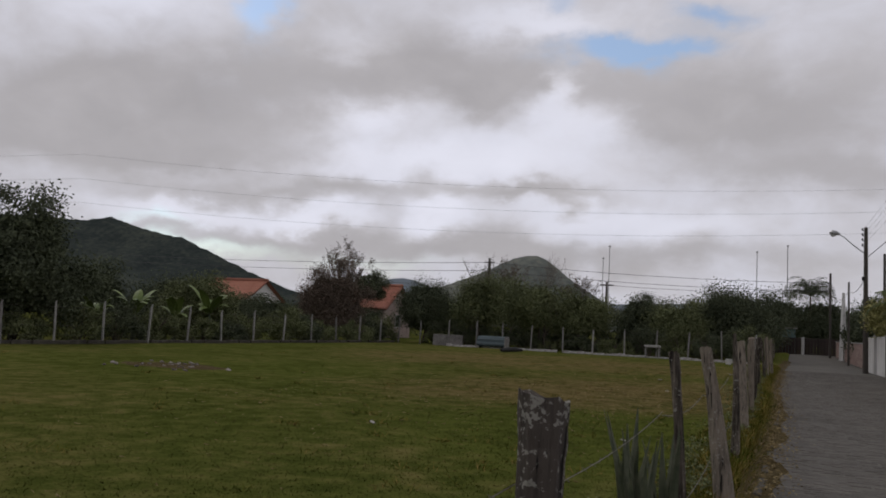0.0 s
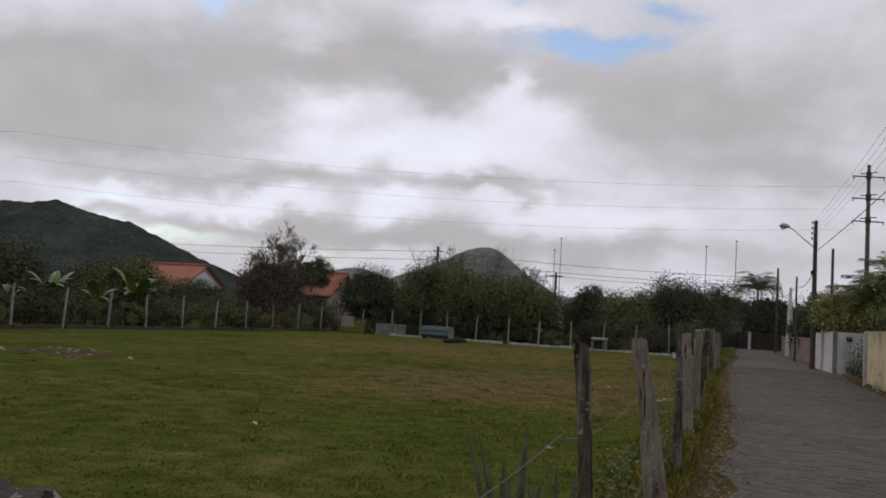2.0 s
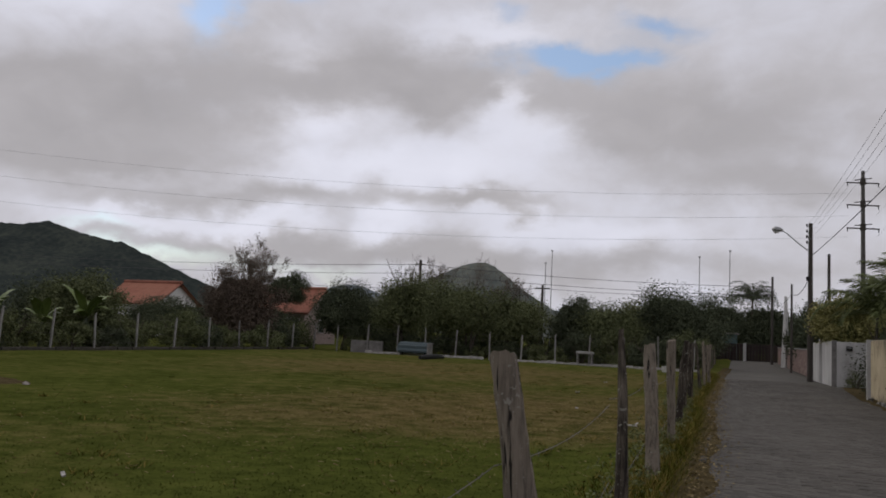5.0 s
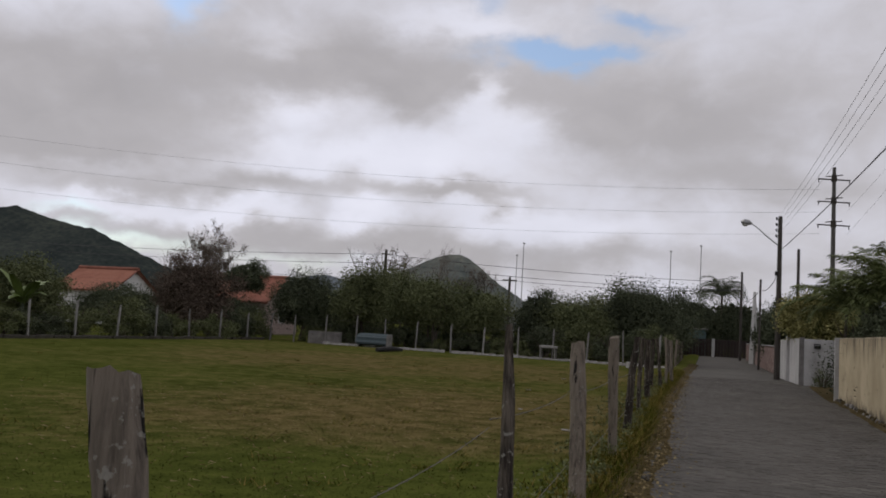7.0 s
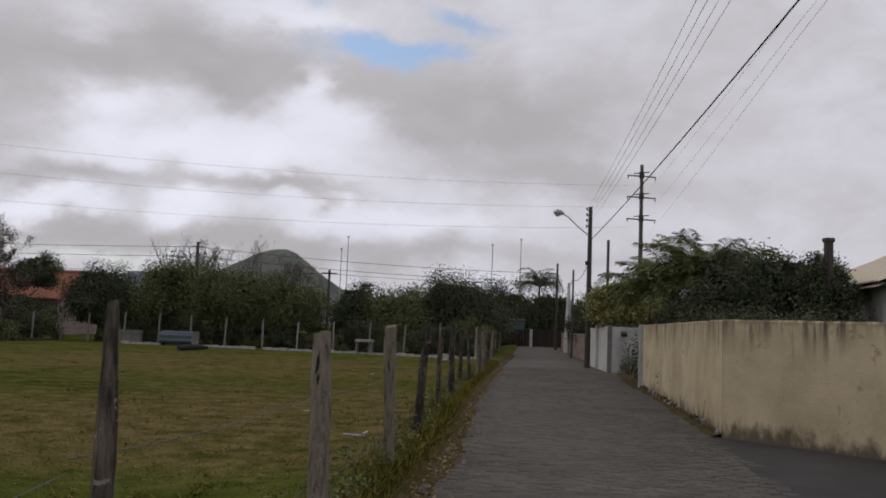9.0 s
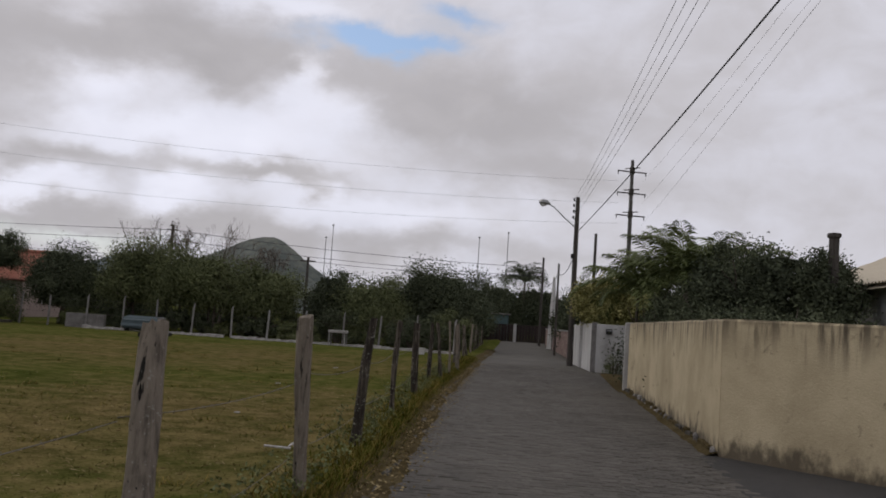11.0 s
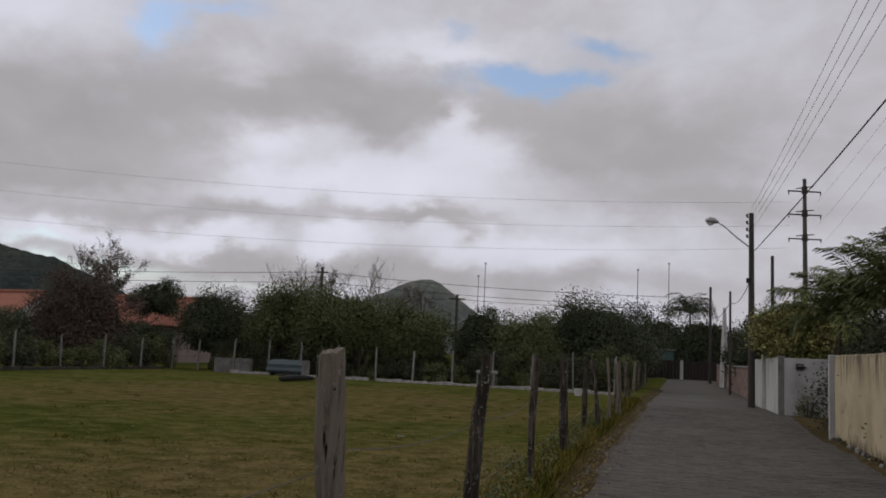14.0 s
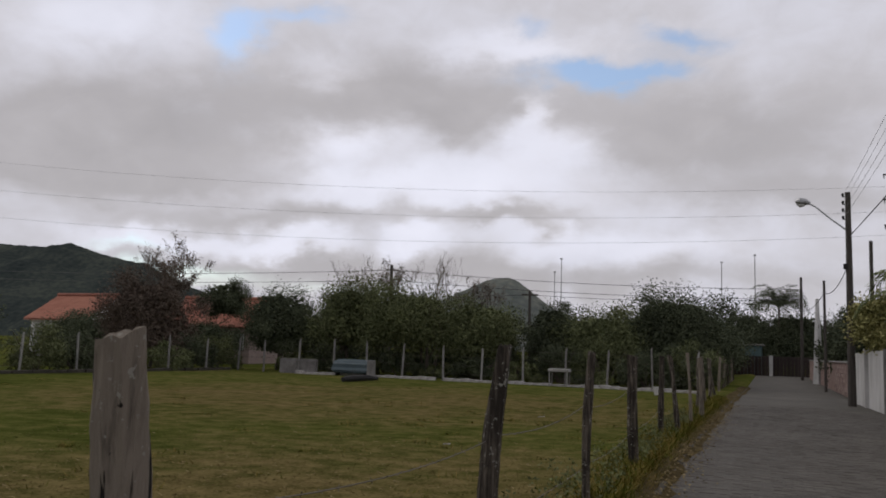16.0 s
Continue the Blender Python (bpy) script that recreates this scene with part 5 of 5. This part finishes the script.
# ---- things in the field ----
def field_things():
    t = thing("concrete_block_wall", -24.5, 53.4, 0, "short grey concrete block wall at the fence corner", "wall")
    part("body", Shape().box(0, 0, 0.36, 2.2, 0.2, 0.82, 0, 0.015), M["concrete"], t)
    t = thing("water_trough", -21.0, 52.9, 0, "dark blue-grey covered trough beside the fence", "trough")
    part("body", Shape().box(0, 0, 0.42, 1.9, 0.7, 0.5, 0, 0.05), M["tank"], t)
    part("cover", Shape().grid([[(-1.0, -0.42, 0.30), (1.0, -0.42, 0.30)], [(-1.0, -0.2, 0.74), (1.0, -0.2, 0.74)], [(-1.0, 0.4, 0.84), (1.0, 0.4, 0.84)]]), M["tank"], t, "slanting dark cover")
    part("end_panel", Shape().box(1.02, 0, 0.43, 0.05, 0.8, 0.8, 0, 0.01), M["concrete"], t)
    for sx in (-0.8, 0.8):
        part("leg", Shape().box(sx, 0, 0.09, 0.12, 0.5, 0.2), M["black"], t)
    t = thing("wooden_stand", -10.35, 52.5, 0, "small pale wooden table stand beside the fence", "stand")
    part("tabletop", Shape().box(0, 0, 0.74, 0.92, 0.5, 0.14, 0, 0.02), M["concrete"], t)
    for sx in (-0.40, 0.40):
        for sy in (-0.2, 0.2):
            part("leg", Shape().box(sx, sy, 0.33, 0.05, 0.05, 0.7), M["concrete"], t)
    t = thing("bucket", -5.6, 49.6, 0.02, "small white plastic bucket by the fence", "bucket")
    part("body", Shape().tube([(0, 0, 0), (0, 0, 0.28), (0, 0, 0.3)], [0.14, 0.18, 0.2], 12), M["white"], t)
    t = thing("log", -17.6, 47.6, 0.05, "dark fallen log lying in the grass", "log", rz=70)
    part("trunk", Shape().tube([(-1.0, 0, 0.08), (-0.4, 0.05, 0.12), (0.3, 0, 0.14), (1.0, 0.1, 0.1)], [0.1, 0.14, 0.13, 0.08], 8), M["black"], t)
    rnd = random.Random(3)
    rows = [[(-17.0 + 2.0 * q * math.cos(a), 18.6 + 1.2 * q * math.sin(a), ground_z(-17.0 + 2.0 * q * math.cos(a), 18.6 + 1.2 * q * math.sin(a)) + 0.03 * (1 - q) - 0.004 + 0.01 * noise.noise((q * 9, a * 3, 2))) for q in (0.02, 0.4, 0.75, 0.9 + 0.2 * noise.noise((math.cos(a) * 2, math.sin(a) * 2, 8)))] for a in [2 * math.pi * k / 28 for k in range(29)]]
    tagged(part("bare_patch", Shape().grid(rows), M["soil"], smooth=True), "bare dark earth patch in the field", "soil", kind="structure")
    for i in range(30):
        x, y = -17.0 + rnd.gauss(0, 0.8), 18.6 + rnd.gauss(0, 0.7)
        s = Shape().box(0, 0, 0, rnd.uniform(0.05, 0.13), rnd.uniform(0.04, 0.10), rnd.uniform(0.03, 0.06), 0, 0.010)
        o = part("rubble_piece", s, M["rubble"])
        tagged(o, "broken pale rubble piece lying on the grass", "rubble", "rubble heap")
        o.matrix_basis = pose(x, y, ground_z(x, y) + 0.02, rnd.uniform(-25, 25), rnd.uniform(-25, 25), rnd.uniform(0, 90))
    for i, (x, y, l) in enumerate(((-2.56, 20.0, 0.3), (-4.08, 22.7, 0.1), (-2.74, 12.05, 0.22), (-5.3, 28.2, 0.12), (-5.8, 34.9, 0.15), (-2.45, 20.2, 0.2), (-6.2, 11.0, 0.15))):
        o = part("scrap_of_wood", Shape().box(0, 0, 0, l, 0.035, 0.018, 0, 0.004), M["whitewash"])
        tagged(o, "pale scrap of wood lying in the grass", "scrap", "scraps in the grass")
        o.matrix_basis = pose(x, y, ground_z(x, y) + 0.06, 8, 4, 20 + 50 * i)
    # spiky plants at the foot of the fence
    for i, (x, y) in enumerate(((-1.12, 5.15), (-1.0, 4.85), (-1.2, 5.45), (-0.92, 5.2))):
        t = thing("agave", x, y, ground_z(x, y) - 0.01, "dark spiky succulent at the foot of a fence post", "plant", "succulents by the fence")
        for k in range(9):
            a = k * 2.39 + i
            l = 0.62 + 0.42 * rnd.random()
            out = rnd.uniform(0.03, 0.16)
            h, sd = Vector((math.cos(a), math.sin(a), 0)), Vector((-math.sin(a), math.cos(a), 0))
            rows = []
            for q in (0, 0.35, 0.7, 1.0):
                c = h * (0.03 + out * l * q * q) + Vector((0, 0, l * q))
                w = 0.042 * (1 - q) ** 0.5 + 0.003
                rows.append([c - sd * w, c + h * 0.014 * (1 - q), c + sd * w])
            s = Shape().grid(rows)
            s.grid([[r[2], r[1] - h * 0.03 * (1 if r is not rows[-1] else 0), r[0]] for r in rows])
            part("leaf", s, M["agave"], t)


field_things()


# ---- grass and verge ----
def blades(name, count, place, height, mat, label, seed, width=0.008):
    rnd = random.Random(seed)
    s = Shape()
    for _ in range(count):
        x, y = place(rnd)
        z = ground_z(x, y) - 0.01
        for _k in range(3):
            a, h = rnd.uniform(0, 6.28), height * rnd.uniform(0.4, 1.2)
            dx, dy = math.cos(a), math.sin(a)
            bx, by = x + rnd.gauss(0, 0.02), y + rnd.gauss(0, 0.02)
            lean = rnd.uniform(0.5, 1.5) * h
            w = width * rnd.uniform(0.6, 1.4)
            s.quad((bx - dy * w, by + dx * w, z), (bx + dy * w, by - dx * w, z), (bx + dx * lean, by + dy * lean, z + h))
    tagged(part(name, s, M[mat]), label, "grass", kind="stuff")


def in_field(rnd):
    y = 3 + min(46.0, rnd.expovariate(1 / 13.0))
    return left(y) - 0.3 - min(26.0, rnd.expovariate(1.0) * (2.5 + 0.28 * y)), y


def on_verge(rnd):
    y = 2 + 46 * rnd.random() ** 1.2
    return left(y) - 0.06 - abs(rnd.gauss(0, 0.32)), y


blades("field_grass", 70000, in_field, 0.026, "blade", "short green and straw-coloured field grass", 7, 0.008)
blades("verge_grass", 13000, on_verge, 0.14, "verge", "taller green and yellow verge grass along the lane", 8, 0.006)


def litter():
    """Cut straw on the dry turf and fallen leaves along the lane's edge."""
    rnd = random.Random(21)
    s = Shape()
    for k in range(12000):
        if k < 6500:
            x, y = -5.5 + rnd.gauss(0, 3.4), 19 + rnd.gauss(0, 5.5)
            if x > left(y) - 0.6:
                continue
        else:
            y = rnd.uniform(4, 45)
            x = left(y) + rnd.gauss(0.02, 0.18)
        z = ground_z(x, y) + rnd.uniform(0.02, 0.05) if x < left(y) - 0.3 else 0.046 if x < left(y) + 0.12 else 0.018
        a, l, w = rnd.uniform(0, 6.28), rnd.uniform(0.02, 0.09) * (1 if k < 6500 else 0.45), rnd.uniform(0.0018, 0.004) * (1 if k < 6500 else 4)
        c, d = math.cos(a), math.sin(a)
        s.quad((x - d * w, y + c * w, z), (x + d * w, y - c * w, z), (x + c * l + d * w, y + d * l - c * w, z + rnd.uniform(0, 0.02)), (x + c * l - d * w, y + d * l + c * w, z + 0.006))
    tagged(part("straw_litter", s, M["straw"]), "pale cut straw and fallen leaves on the ground", "straw", kind="stuff")
    s = Shape()
    for k in range(260):
        y = 5 + 42 * rnd.random()
        x = left(y) - 0.8 - rnd.expovariate(1 / 7.0)
        n = rnd.randint(14, 40)
        r = rnd.uniform(0.05, 0.16)
        for _ in range(n):
            bx, by = x + rnd.gauss(0, r), y + rnd.gauss(0, r)
            z = ground_z(bx, by) - 0.01
            a, h = rnd.uniform(0, 6.28), rnd.uniform(0.05, 0.13)
            dx, dy = math.cos(a), math.sin(a)
            s.quad((bx - dy * 0.006, by + dx * 0.006, z), (bx + dy * 0.006, by - dx * 0.006, z), (bx + dx * h * 1.1, by + dy * h * 1.1, z + h * 0.75))
    tagged(part("grass_tufts", s, M["verge"]), "scattered taller tufts of grass in the field", "grass", kind="stuff")


litter()


def clumps():
    rnd = random.Random(12)
    s = Shape()
    for _ in range(420):
        y = 4 + 34 * rnd.random()
        x = left(y) - 0.35 - abs(rnd.gauss(0, 0.35))
        for _k in range(14):
            leaf(s, rnd, Vector((x + rnd.gauss(0, 0.05), y + rnd.gauss(0, 0.05), ground_z(x, y) + rnd.uniform(0.02, 0.16))), 0.045)
    tagged(part("weeds", s, M["leaf_mid"]), "small leafy green weeds along the fence", "weeds", kind="stuff")


clumps()


# ---- lane edge stones and pavers ----
def kerb_stones():
    k = thing("lane_kerb", 0, 0, 0, "sunken rough edging stones beside the lane", "kerb", kind="structure")
    rnd = random.Random(4)
    me = [Shape().box(0, 0, 0, 0.09, 0.5, 0.16, 0, 0.02).mesh("edging_stone", M["kerb"]) for _ in range(2)]
    y = 2.0
    while y < 62:
        o = part("edging_stone", me[rnd.randrange(2)], None, k)
        a = math.degrees(math.atan2(left(y) - left(y + 0.5), 0.5))
        o.matrix_basis = pose(left(y) + 0.02 + rnd.uniform(-0.015, 0.015), y, -0.06 + rnd.uniform(-0.03, 0.03), rnd.uniform(-2, 2), rnd.uniform(-6, 6), a)
        y += 0.53


kerb_stones()


def pavers():
    """Rows of worn rectangular blocks across the lane, staggered, with open joints."""
    rnd = random.Random(9)
    rest = Shape()
    shared = [Shape().box(0, 0, 0, 0.232 - 0.006 * i, 0.122 - 0.004 * i, 0.03, 0, 0.008).mesh("paver", M["paver"]) for i in range(3)]
    made = 0
    y, r = 4.0, 0
    while y < 46:
        a, b = left(y) + 0.07, right(y) + 0.28
        x = a + (0.12 if r % 2 else 0.0)
        while x < b:
            k = (x - a) / (b - a)
            z = -0.014 + 0.02 * math.sin(math.pi * max(0, min(1, k))) + rnd.uniform(-0.006, 0.004)
            if 15.2 < y < 17.3 and made < 300 and x < 2.4:
                o = part("paver", shared[rnd.randrange(3)], None, road)
                o.matrix_basis = pose(x + 0.11, y, z, rnd.uniform(-1.2, 1.2), rnd.uniform(-1.2, 1.2), rnd.uniform(-5, 5))
                made += 1
            else:
                rest.box(x + 0.11 + rnd.uniform(-0.012, 0.012), y + rnd.uniform(-0.010, 0.010), z, 0.226 + rnd.uniform(-0.03, 0.01), 0.118 + rnd.uniform(-0.018, 0.008), 0.03, rnd.uniform(-0.10, 0.10), 0.009)
            x += 0.24
        y += 0.13
        r += 1
    o = part("pavers", rest, M["paver"], road)
    o["kind"] = "stuff"


pavers()
